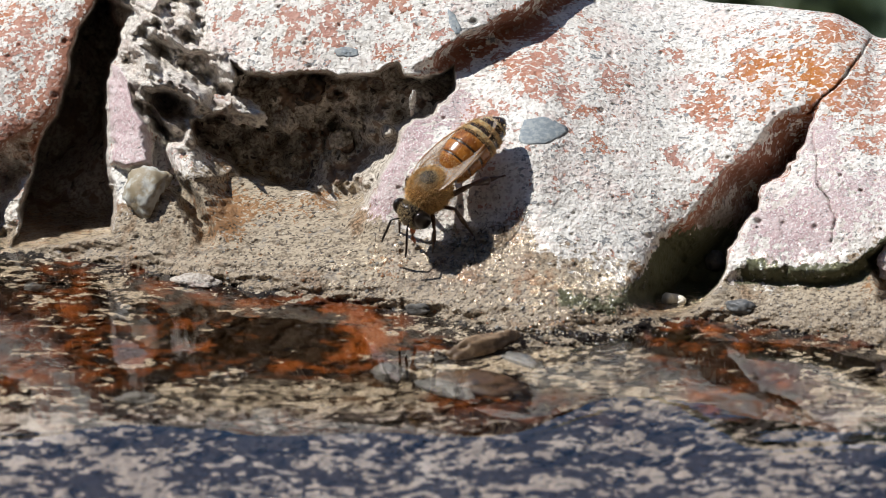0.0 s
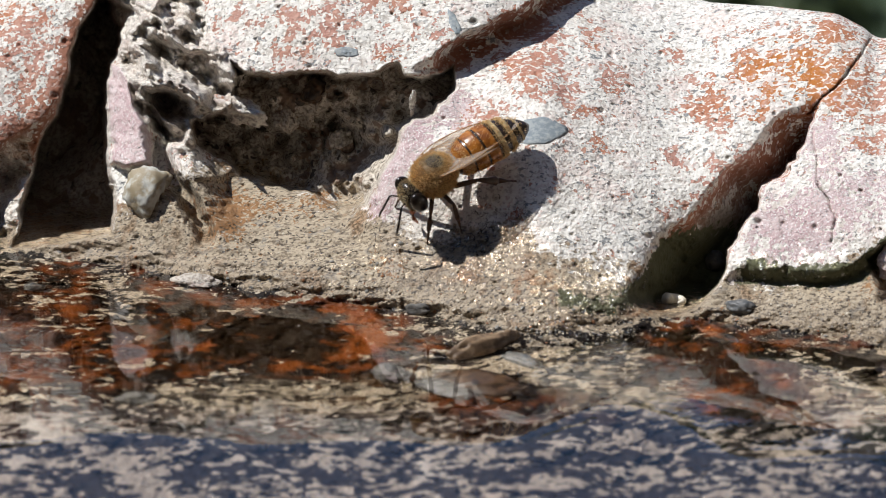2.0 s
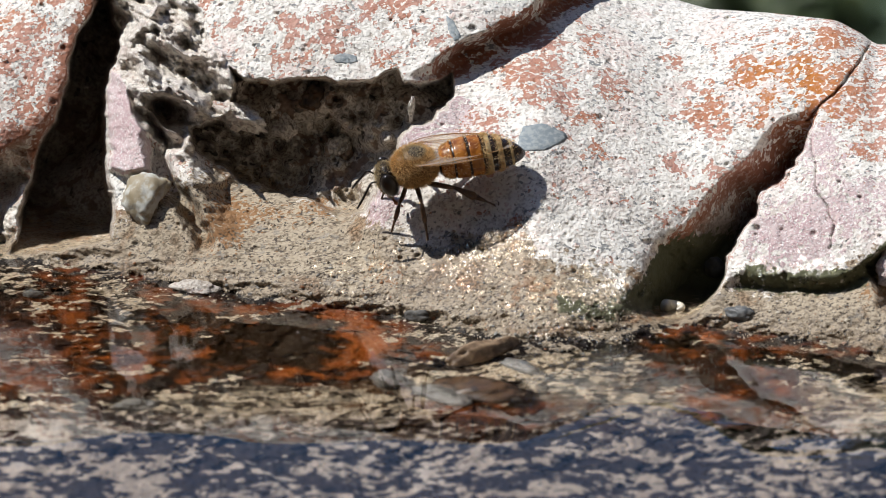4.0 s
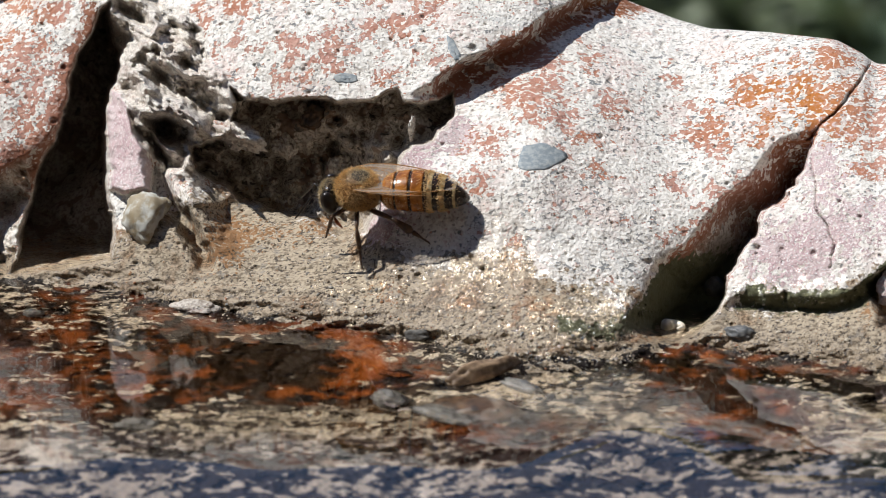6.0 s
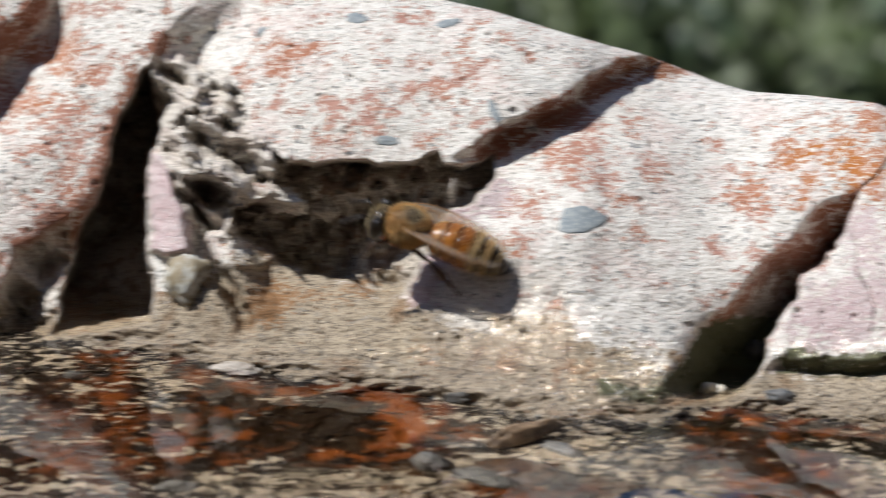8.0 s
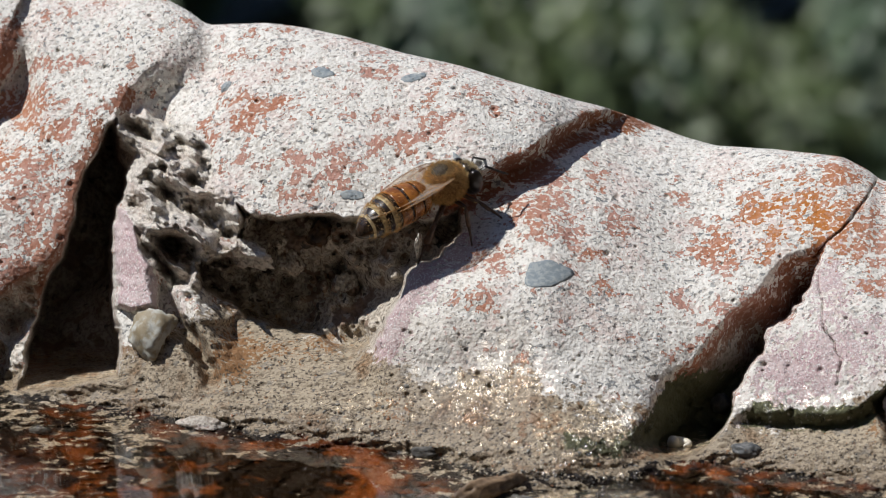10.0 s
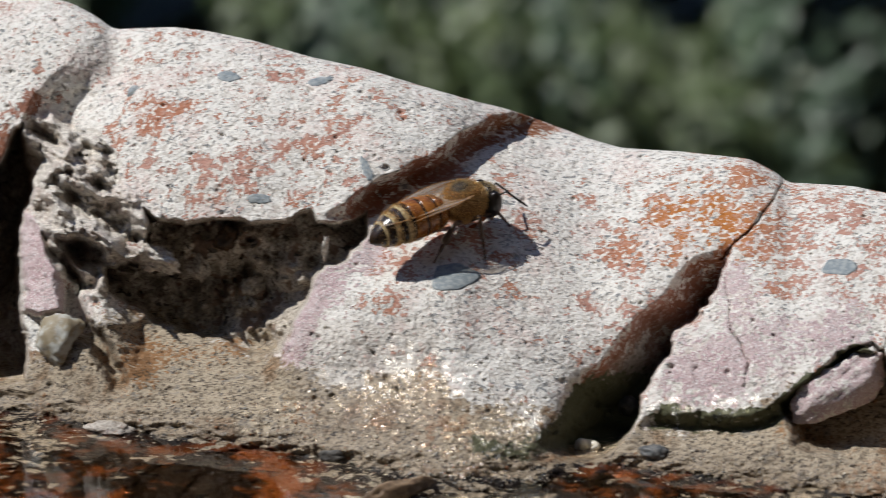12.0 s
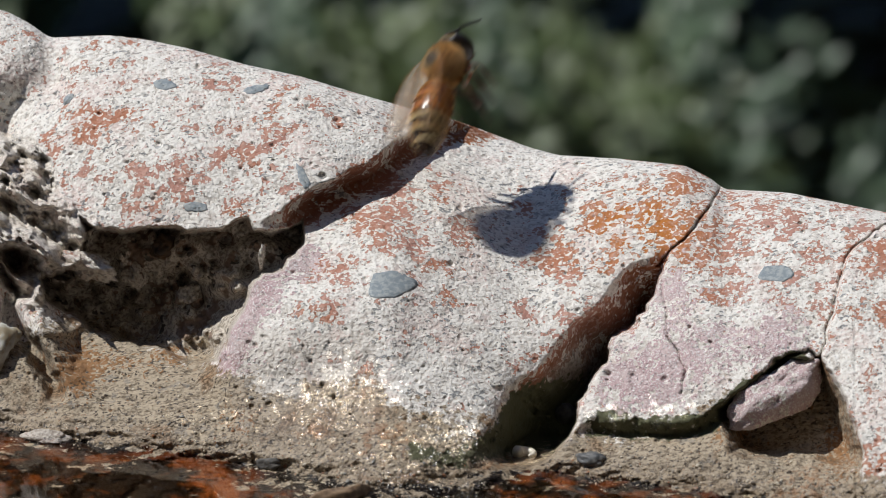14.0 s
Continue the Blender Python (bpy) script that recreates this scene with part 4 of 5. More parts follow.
pebble("pebble", 345, 497, 40, 20, 0.5, 0.15, STONE, "pale wet pebble at the water's edge", 13, 0.55, 0.3, rough=0.4, wet=0.8, rust=-0.8)
pebble("pebble", 60, 528, 20, 14, 0.9, 0, DARK, "", 14, 0.1, 0.3, 0)
pebble("pebble", 740, 548, 24, 10, 0.4, 0, DARK, "", 15, 0.5, 0.3)
pebble("pebble", 245, 740, 36, 24, 1.2, 0.0, DARK, "", 17, 0.2, 0.3, 0)
pebble("pebble", 925, 650, 50, 22, 0.8, 0.35, SLATE, "", 18, 0.3, 0.3, 0)
pebble("pebble", 1310, 545, 26, 14, 0.6, 0.1, SLATE, "", 19, 0.4, 0.3)


def shell_piece(x, y):
    """A broken curl of a small shell."""
    bm = bmesh.new()
    rings = []
    for i in range(19):
        a = -0.6 + i / 18 * 4.3
        r = (1.05 + 0.25 * i / 18)
        c = Vector((math.cos(a) * r, math.sin(a) * r * 0.9, 0.3 * i / 18)) * 0.62
        w = 0.10 + 0.42 * i / 18
        rings.append([bm.verts.new((c + Vector((math.cos(a) * math.cos(b), math.sin(a) * math.cos(b), math.sin(b) * 1.3)) * w) * MM) for b in np.linspace(0, 2 * math.pi, 10, endpoint=False)])
    for p, q in zip(rings, rings[1:]):
        for k in range(10):
            bm.faces.new((p[k], p[(k + 1) % 10], q[(k + 1) % 10], q[k]))
    bm.faces.new(rings[0][::-1]), bm.faces.new(rings[-1])
    at, n = surface(x, y, 14)
    ob = tagged(part("shell_fragment", bm, CREAM), "curled cream shell fragment at the foot of the stone", "shell")
    ob.matrix_world = Matrix.Translation(at + n * 0.5 * MM) @ frame_on(n, chart_way(1, 0.2, n))
    return ob


shell_piece(1196, 545)


def grit():
    """Loose grains, some thousands, on the ledge and along the water's edge."""
    k = Nodes("mixed_grit")
    pick = k.t.nodes.new("ShaderNodeNewGeometry").outputs["Random Per Island"]
    c = k.mix(k.step(pick, 0.2, 0.35), (0.12, 0.09, 0.062), (0.38, 0.305, 0.215))
    c = k.mix(k.step(pick, 0.55, 0.62), c, (0.50, 0.43, 0.325))
    c = k.mix(k.step(pick, 0.86, 0.87), c, (0.20, 0.19, 0.165))
    c = k.mix(k.step(pick, 0.97, 0.975), c, (0.30, 0.14, 0.065))
    k.set(Base_Color=c, Roughness=0.5)
    ball = bmesh.new()
    bmesh.ops.create_icosphere(ball, subdivisions=1, radius=1)
    ball.verts.ensure_lookup_table()
    pts, tris = [v.co.copy() for v in ball.verts], [tuple(v.index for v in f.verts) for f in ball.faces]
    ball.free()
    rng = random.Random(31)
    verts, faces = [], []
    for x0, x1, y0, y1, n in ((380, 720, 390, 540, 500), (700, 960, 470, 610, 500), (940, 1130, 520, 620, 300), (1290, 1740, 490, 620, 500), (-220, 380, 445, 530, 400)):
        for i in range(n):
            x, y = rng.uniform(x0, x1), rng.triangular(y0, y1, y1 - 30)
            at, nr = surface(x, y)
            r = min(0.20, 0.045 + rng.expovariate(24)) * MM
            m = frame_on(nr, Vector((math.cos(i), math.sin(i), 0.3)))
            b = len(verts)
            sx, sy, sz = r * rng.uniform(0.8, 1.5), r * rng.uniform(0.7, 1.1), r * rng.uniform(0.5, 0.8)
            verts += [at + nr * sz * 0.3 + m.to_3x3() @ Vector((p.x * sx, p.y * sy, p.z * sz)) * rng.uniform(0.85, 1.12) for p in pts]
            faces += [tuple(b + q for q in f) for f in tris]
    return tagged(part("grit", (verts, [], faces), k.m, smooth=False), "fine mixed tan and grey grit on the wet ledge", "grit", kind="stuff")


grit()


def droplets():
    """Tiny beads of water on the wet stone above the shore."""
    rng = random.Random(12)
    ball = bmesh.new()
    bmesh.ops.create_icosphere(ball, subdivisions=2, radius=1)
    pts, tris = [v.co.copy() for v in ball.verts], [tuple(v.index for v in f.verts) for f in ball.faces]
    ball.free()
    verts, faces = [], []
    spots = ((830, 450, 90, 45, 260), (880, 415, 80, 45, 240), (1060, 500, 90, 30, 260), (960, 540, 120, 30, 100), (640, 470, 90, 40, 60), (1180, 590, 120, 10, 50), (1000, 585, 90, 8, 60), (1400, 470, 110, 25, 120), (560, 600, 120, 50, 40))
    for x, y, sx, sy, n in spots:
        for k in range(n):
            at, nr = surface(rng.gauss(x, sx * 0.6), rng.gauss(y, sy * 0.6))
            r = (0.10 + rng.expovariate(14)) * MM
            up = (nr + Vector((rng.gauss(-0.15, 0.25), rng.gauss(-0.1, 0.25), 0))).normalized()
            turn = frame_on(up, Vector((1, 0, 0))).to_3x3() @ Matrix.Diagonal((r, r, r * 0.22))
            b = len(verts)
            verts += [at + nr * r * 0.12 + turn @ p for p in pts]
            faces += [tuple(b + q for q in f) for f in tris]
    ob = tagged(part("water_beads", (verts, [], faces), BEAD), "tiny glinting water beads on wet stone", "water beads", kind="stuff")
    ob.visible_shadow = False
    return ob


droplets()


# ---- the honeybee ----
def bee_material(name, colour, rough, second=None, scale=3000, **kw):
    k = Nodes(name)
    n = k.noise(scale, 2, 0.6)
    k.set(Base_Color=k.mix(k.step(n, 0.35, 0.65), colour, second or tuple(v * 0.7 for v in colour)), Roughness=rough, **kw)
    k.bump(n, 0.00002, 0.5)
    return k.m


B_BLACK = bee_material("black_chitin", (0.016, 0.011, 0.008), 0.28)
B_AMBER = bee_material("amber_chitin", (0.40, 0.150, 0.024), 0.22, (0.20, 0.062, 0.010), 1300)
B_DARK = bee_material("dark_brown_chitin", (0.040, 0.022, 0.011), 0.26, (0.020, 0.012, 0.007))
B_CREAM = bee_material("cream_hair_band", (0.58, 0.46, 0.24), 0.7, (0.30, 0.21, 0.10))
B_FUR = bee_material("golden_fur", (0.80, 0.55, 0.25), 0.55, (0.58, 0.36, 0.13))
B_PALE = bee_material("pale_fur", (0.62, 0.52, 0.34), 0.7, (0.45, 0.34, 0.18))
B_THORAX = bee_material("golden_brown_chitin", (0.27, 0.150, 0.048), 0.6, (0.17, 0.088, 0.028))
B_DISC = bee_material("dark_olive_chitin", (0.060, 0.038, 0.016), 0.72, (0.030, 0.020, 0.010))
B_LEG = bee_material("brown_leg", (0.045, 0.022, 0.012), 0.35, (0.09, 0.045, 0.02))
B_TONGUE = bee_material("red_brown_tongue", (0.48, 0.12, 0.03), 0.3)
# vein colour lightened to stand in for glints along the veins
B_VEIN = bee_material("wing_vein", (0.46, 0.24, 0.09), 0.2)


def wing_material():
    k = Nodes("wing_membrane")
    k.set(Base_Color=(0.72, 0.60, 0.48), Roughness=0.26, Specular_IOR_Level=1.0)
    clear = k.t.nodes.new("ShaderNodeBsdfTransparent")
    clear.inputs["Color"].default_value = (0.97, 0.95, 0.92, 1)
    mix = k.t.nodes.new("ShaderNodeMixShader")
    mix.inputs["Fac"].default_value = 0.17
    k.t.links.new(clear.outputs[0], mix.inputs[1])
    k.t.links.new(k.p.outputs[0], mix.inputs[2])
    k.t.links.new(mix.outputs[0], k.out.inputs["Surface"])
    k.bump(k.noise(900, 2), 0.00012, 0.8)
    return k.m


B_WING = wing_material()


def egg(centre, radii, taper=0.0, seg=24):
    bm = bmesh.new()
    bmesh.ops.create_uvsphere(bm, u_segments=seg, v_segments=seg * 2 // 3, radius=1)
    for v in bm.verts:
        k = 1 - taper * v.co.x
        v.co = Vector((centre[0] + v.co.x * radii[0], centre[1] + v.co.y * radii[1] * k, centre[2] + v.co.z * radii[2] * k)) * MM
    return bm


def hairs(points, length, seed, lean=(-0.4, 0, 0)):
    """Short tapering hairs from (place, normal) pairs, in mm."""
    rng = random.Random(seed)
    verts, faces = [], []
    for p, n in points:
        d = (Vector(n) + Vector(lean) + Vector((rng.gauss(0, 0.35), rng.gauss(0, 0.35), rng.gauss(0, 0.35)))).normalized()
        s = d.cross(Vector((rng.uniform(-1, 1), rng.uniform(-1, 1), rng.uniform(-1, 1)))).normalized() * 0.020
        t = d.cross(s).normalized() * 0.020
        ln = length * rng.uniform(0.6, 1.2)
        b = len(verts)
        p = Vector(p)
        for q in (p + s, p - s * 0.5 + t, p - s * 0.5 - t, p + d * ln):
            verts.append(q * MM)
        faces += [(b, b + 1, b + 3), (b + 1, b + 2, b + 3), (b + 2, b, b + 3)]
    return verts, [], faces


def on_egg(centre, radii, count, seed, keep):
    rng = random.Random(seed)
    out = []
    while len(out) < count:
        d = Vector((rng.gauss(0, 1), rng.gauss(0, 1), rng.gauss(0, 1))).normalized()
        if keep(d):
            out.append((Vector((centre[i] + d[i] * radii[i] for i in range(3))), Vector((d[i] / radii[i] for i in range(3))).normalized()))
    return out


BELLY = ((0.0, 1.1), (0.06, 1.50), (0.15, 1.75), (0.25, 1.88), (0.35, 1.95), (0.45, 1.94), (0.55, 1.86), (0.65, 1.71), (0.75, 1.48), (0.84, 1.18), (0.92, 0.80), (0.97, 0.46), (1.0, 0.10))


def belly(s):
    """Axis place and radius of the abdomen at s from waist to tip, in mm."""
    r = float(np.interp(s, [b[0] for b in BELLY], [b[1] for b in BELLY]))
    return Vector((0.1 - 7.7 * s, 0, 0.15 + 0.35 * math.sin(s * 2.2) - 1.0 * s * s)), r


def belly_band(s0, s1, grow, mat, parent, name="band", label="", rings=7):
    bm = bmesh.new()
    seg, loops = 36, []
    for i in range(rings + 1):
        s = s0 + (s1 - s0) * i / rings
        c, r = belly(s)
        r = r + grow + 0.022 * (i / rings) ** 3
        loops.append([bm.verts.new((c + Vector((0, math.cos(a) * r, math.sin(a) * r * 0.88))) * MM) for a in np.linspace(0, 2 * math.pi, seg, endpoint=False)])
    c, r = belly(s1)
    loops.append([bm.verts.new((c + Vector((0.05, math.cos(a) * (r - 0.1), math.sin(a) * (r - 0.1) * 0.88))) * MM) for a in np.linspace(0, 2 * math.pi, seg, endpoint=False)])
    for p, q in zip(loops, loops[1:]):
        for k in range(seg):
            bm.faces.new((p[k], q[k], q[(k + 1) % seg], p[(k + 1) % seg]))
    bm.faces.new(loops[0]), bm.faces.new(loops[-1][::-1])
    return part(name, bm, mat, parent, label)


def wing_plate(length, wide, side, name, parent):
    """A thin veined plate that runs backwards from its hinge."""
    n, w = 22, 9
    bm = bmesh.new()
    rows = []

    def at(s, t):
        lead = 0.10 + 0.34 * math.sin(math.pi * min(1, s ** 0.8 * 0.95 + 0.02)) ** 0.7
        trail = 0.08 + 0.80 * math.sin(math.pi * min(1.0, s ** 1.25 * 0.93 + 0.02)) ** 0.8
        if s > 0.93:
            k = math.sqrt(max(0.0, 1 - ((s - 0.93) / 0.075) ** 2))
            lead, trail = lead * k, trail * k
        y = (lead * (1 - t) - trail * t) * wide
        return Vector((-s * length, side * y, 0.10 * math.sin(t * 9) * 0.3 - 0.25 * s * s))
    for z in (0.010, -0.010):
        rows.append([[bm.verts.new((at(i / n, j / w) + Vector((0, 0, z))) * MM) for j in range(w + 1)] for i in range(n + 1)])
    for layer, flip in ((rows[0], False), (rows[1], True)):
        for i in range(n):
            for j in range(w):
                q = (layer[i][j], layer[i + 1][j], layer[i + 1][j + 1], layer[i][j + 1])
                bm.faces.new(q[::-1] if flip else q)
    wing = part(name, bm, B_WING, parent, "clear brown-veined wing")
    bm = bmesh.new()
    for lines in ([(s, 0.0) for s in np.linspace(0, 0.9, 9)], [(s, 0.22) for s in np.linspace(0, 0.62, 7)], [(s, 0.22 + s * 0.35) for s in np.linspace(0, 0.9, 8)],
                  [(s, 0.45 + s * 0.5) for s in np.linspace(0, 0.8, 8)], [(0.42, 0.22), (0.47, 0.4), (0.42, 0.62)], [(0.62, 0.22), (0.68, 0.45), (0.6, 0.75)], [(0.25, 0.3), (0.3, 0.55)]):
        tube(bm, [at(s, t) + Vector((0, 0, 0.015)) for s, t in lines], [0.038 if lines[0][1] < 0.1 else 0.02] * len(lines), 5)
    part("vein", bm, B_VEIN, wing)
    return wing


def leg(l1, l2, thick, parent, basket):
    """A thigh along x from the hip; under it the shin and the clawed foot along x from the knee. In mm."""
    bm = tube(bmesh.new(), [(-0.15, 0, 0), (l1 * 0.25, 0, -0.05), (l1 * 0.7, 0, 0), (l1, 0, 0)], [0.24 * thick, 0.33 * thick, 0.30 * thick, 0.19 * thick])
    thigh = part("leg", bm, B_LEG, parent)
    a, b = 0.55 * l2, 0.74 * l2
    broad = 0.42 if basket else 0.27
    bm = tube(bmesh.new(), [(0, 0, 0), (a * 0.35, 0, 0.03), (a * 0.85, 0, 0.05), (a, 0, 0)], [0.16 * thick, 0.26 * thick, broad * thick, 0.22 * thick], 8, 1.3)
    shin = part("shin", bm, B_LEG, thigh)
    bm = tube(bmesh.new(), [(a, 0, 0), (a + 0.1, 0, 0), (b, 0, 0.02), (b + 0.1, 0, 0), (l2 * 0.95, 0, 0.03), (l2, 0, 0), (l2 + 0.22, 0.06, 0.10)],
              [0.14 * thick, (0.30 if basket else 0.2) * thick, 0.2 * thick, 0.10, 0.085, 0.10, 0.02])
    foot = part("foot", bm, B_LEG, thigh)
    bristle = [(Vector((a * u, 0.2 * thick * math.cos(v), 0.2 * thick * math.sin(v))), Vector((0.4, math.cos(v), math.sin(v)))) for u, v in
               [(0.1 + 0.9 * ((q * 0.618) % 1), q * 2.4) for q in range(70)]]
    part("bristles", hairs(bristle, 0.22, 31, (0.5, 0, 0)), B_FUR, thigh, "", False)
    return thigh, shin, foot, l1, l2


def build_bee():
    bee = tagged(new("honeybee"), "golden brown honeybee with black banded abdomen drinking on wet stone", "honeybee")
    th = part("thorax", egg((2.2, 0, 0.35), (2.05, 1.85, 1.75)), B_THORAX, bee, "brown thorax ringed with golden fur")
    part("disc", egg((2.05, 0, 0.95), (1.40, 1.30, 1.21)), B_DISC, th, "dark olive disc on the back")
    part("fur", hairs(on_egg((2.2, 0, 0.35), (2.0, 1.8, 1.7), 7500, 3, lambda d: d.z < 0.83 or d.x > 0.42), 0.42, 4), B_FUR, th, "short golden fur", False)
    part("disc_fur", hairs(on_egg((2.2, 0, 0.35), (2.02, 1.82, 1.72), 700, 13, lambda d: d.z > 0.82), 0.26, 14), B_PALE, th, "sparse pale hairs", False)
    head = part("head", egg((0.55, 0, -0.25), (0.95, 1.7, 1.55), 0.12), B_BLACK, bee, "black head with pale fur on its face")
    head.location = Vector((4.15, 0, -0.1)) * MM
    part("fur", hairs(on_egg((0.5, 0, -0.25), (0.95, 1.65, 1.5), 1300, 5, lambda d: abs(d.y) < 0.5 and (d.x > 0.1 or d.z > 0.6)), 0.32, 6, (0.1, 0, 0.1)), B_PALE, head, "pale golden fur", False)
    for side in (1, -1):
        part("eye", egg((0.5, side * 1.26, 0.0), (0.72, 0.58, 1.2)), B_BLACK, head, "glossy black compound eye")
        an = [(1.25, side * 0.4, 0.15), (1.9, side * 0.85, 0.65), (2.05, side * 0.95, 0.6), (2.8, side * 1.15, -0.1), (3.5, side * 1.35, -0.7), (3.9, side * 1.4, -1.05)]
        part("antenna", tube(bmesh.new(), an, [0.08, 0.08, 0.10, 0.11, 0.11, 0.07], 7), B_BLACK, head)
        part("jaw", tube(bmesh.new(), [(0.8, side * 0.45, -1.5), (0.9, side * 0.4, -1.9), (0.85, side * 0.08, -2.15)], [0.28, 0.24, 0.10], 7), B_LEG, head)
    tongue = part("tongue", tube(bmesh.new(), [(0, 0, 0), (0.3, 0, -0.8), (0.4, 0, -1.7), (0.2, 0, -2.5)], [0.28, 0.27, 0.20, 0.08], 8), B_TONGUE, bee, "red-brown tongue")
    tongue.location = Vector((4.75, 0, -1.6)) * MM
    ab = belly_band(0.0, 0.99, -0.05, B_DARK, bee, "abdomen", "amber and black banded abdomen", 24)
    for s0, s1, mat in ((0.02, 0.16, B_AMBER), (0.185, 0.33, B_AMBER), (0.362, 0.495, B_AMBER), (0.545, 0.60, B_CREAM), (0.68, 0.735, B_CREAM), (0.82, 0.85, B_CREAM)):
        belly_band(s0, s1, 0.02, mat, ab, "band", "amber band" if mat == B_AMBER else "pale cream hair band")
    waist = []
    rng = random.Random(8)
    for k in range(2600):
        s, a = rng.choice((rng.uniform(0.02, 0.14), rng.uniform(0.5, 0.58), rng.uniform(0.65, 0.72), rng.uniform(0.02, 0.9))), rng.uniform(0, 6.283)
        c, r = belly(s)
        waist.append((c + Vector((0, math.cos(a) * r, math.sin(a) * r * 0.88)), Vector((0, math.cos(a), math.sin(a)))))
    part("fur", hairs(waist, 0.30, 9, (-1.3, 0, 0)), B_FUR, ab, "fine pale hairs", False)
    wings, legs = [], []
    for side in (1, -1):
        for name, ln, wd, hinge in (("wing", 8.9, 2.5, (2.3, 1.25, 1.55)), ("hindwing", 6.3, 1.9, (1.4, 1.35, 1.4))):
            w = wing_plate(ln, wd, side, name, bee)
            wings.append((w, Vector((hinge[0], side * hinge[1], hinge[2])) * MM, side, name))
        for k, (hip, foot, l1, l2, thick) in enumerate((((3.2, 0.9, -1.0), (5.2, 2.0, -2.8), 1.7, 2.7, 0.62), ((2.3, 1.1, -1.1), (1.9, 3.9, -2.8), 2.0, 3.7, 0.66), ((1.2, 1.0, -1.1), (-4.0, 2.6, -2.8), 2.3, 3.9, 0.80))):
            legs.append((leg(l1, l2, thick, bee, k == 2), Vector((hip[0], side * hip[1], hip[2])), Vector((foot[0], side * foot[1], foot[2])), side, k))
    return bee, head, tongue, wings, legs


BEE, HEAD, TONGUE, WINGS, LEGS = build_bee()

# seconds; thorax and tail on the chart; how far the back leans from the stone's normal towards the zenith
STEPS = (
    (0.0, 759, 322, 899, 217, 0.1), (1.5, 760, 320, 900, 218, 0.1), (1.8, 781, 312, 932, 219, 0.1), (2.0, 771, 299, 939, 225, 0.1), (2.2, 763, 291, 934, 222, 0.1),
    (3.2, 748, 282, 930, 238, 0.2), (4.3, 739, 278, 925, 260, 0.25), (4.5, 732, 280, 916, 243, 0.2), (4.7, 734, 287, 914, 236, 0.2), (5.0, 752, 272, 926, 226, 0.2),
    (5.3, 735, 267, 933, 276, 0.25), (5.5, 698, 264, 898, 291, 0.2), (5.8, 680, 288, 858, 298, 0.2), (6.0, 649, 288, 828, 304, 0.2), (6.3, 638, 294, 818, 296, 0.2),
    (6.5, 632, 288, 820, 318, 0.2), (6.7, 660, 296, 806, 270, 0.1), (7.0, 640, 288, 778, 284, 0.1), (7.3, 648, 270, 828, 272, 0.1), (7.5, 650, 264, 836, 272, 0.1), (7.8, 680, 262, 850, 244, 0.1),
    (8.0, 662, 262, 832, 305, 0.0), (8.2, 688, 200, 790, 352, 0.0), (8.5, 668, 156, 732, 340, 0.0), (8.7, 691, 118, 683, 262, 0.1), (8.9, 699, 92, 610, 230, 0.2), (9.0, 708, 76, 582, 228, 0.2),
    (9.2, 700, 76, 586, 160, 0.3), (10.0, 770, 85, 620, 150, 0.4), (10.7, 840, 100, 670, 140, 0.5), (11.3, 882, 115, 712, 132, 0.5), (11.5, 938, 126, 802, 100, 0.5), (11.8, 972, 90, 822, 152, 0.5),
    (12.0, 970, 106, 806, 160, 0.5), (12.2, 985, 80, 825, 158, 0.5), (12.5, 1038, 86, 846, 146, 0.5), (12.8, 1010, 62, 868, 152, 0.4), (13.0, 1002, 72, 868, 166, 0.3), (13.2, 1004, 32, 896, 158, 0.2),
    (13.5, 1006, 18, 916, 154, 0.2), (13.7, 991, -18, 931, 152, 0.2))
# a hop over the cavity: seconds, mm off the stone
HOP = ((0, 0.2), (5.0, 0.2), (5.5, -0.6), (7.5, -0.6), (8.0, -0.2), (8.4, 0.2), (8.7, 1.4), (8.9, 2.2), (9.2, 2.2), (10.0, 1.0), (10.7, -1.0), (11.3, -2.2), (11.5, -2.2), (12.0, -0.4), (12.5, -0.6), (13.4, -0.4), (14, 0))
# head down to drink, or up to climb: seconds, degrees
DIP = ((0, 16), (1.5, 16), (2.2, 10), (4.3, 6), (5.5, 4), (6.5, 8), (7.5, 4), (8.2, -14), (9.2, -8), (11.3, 0), (12.5, -2), (13.0, -6), (13.7, -8), (14, -8))
# in the air: thorax and tail on the chart, depth behind the chart's plane in mm
FLIGHT = ((13.8, 972, -40, 922, 121, -5.4, 0.05), (13.9, 1002, -67, 945, 59, -5.2, -0.25), (14.0, 1060, -150, 1012, 8, -4.5, -0.65))


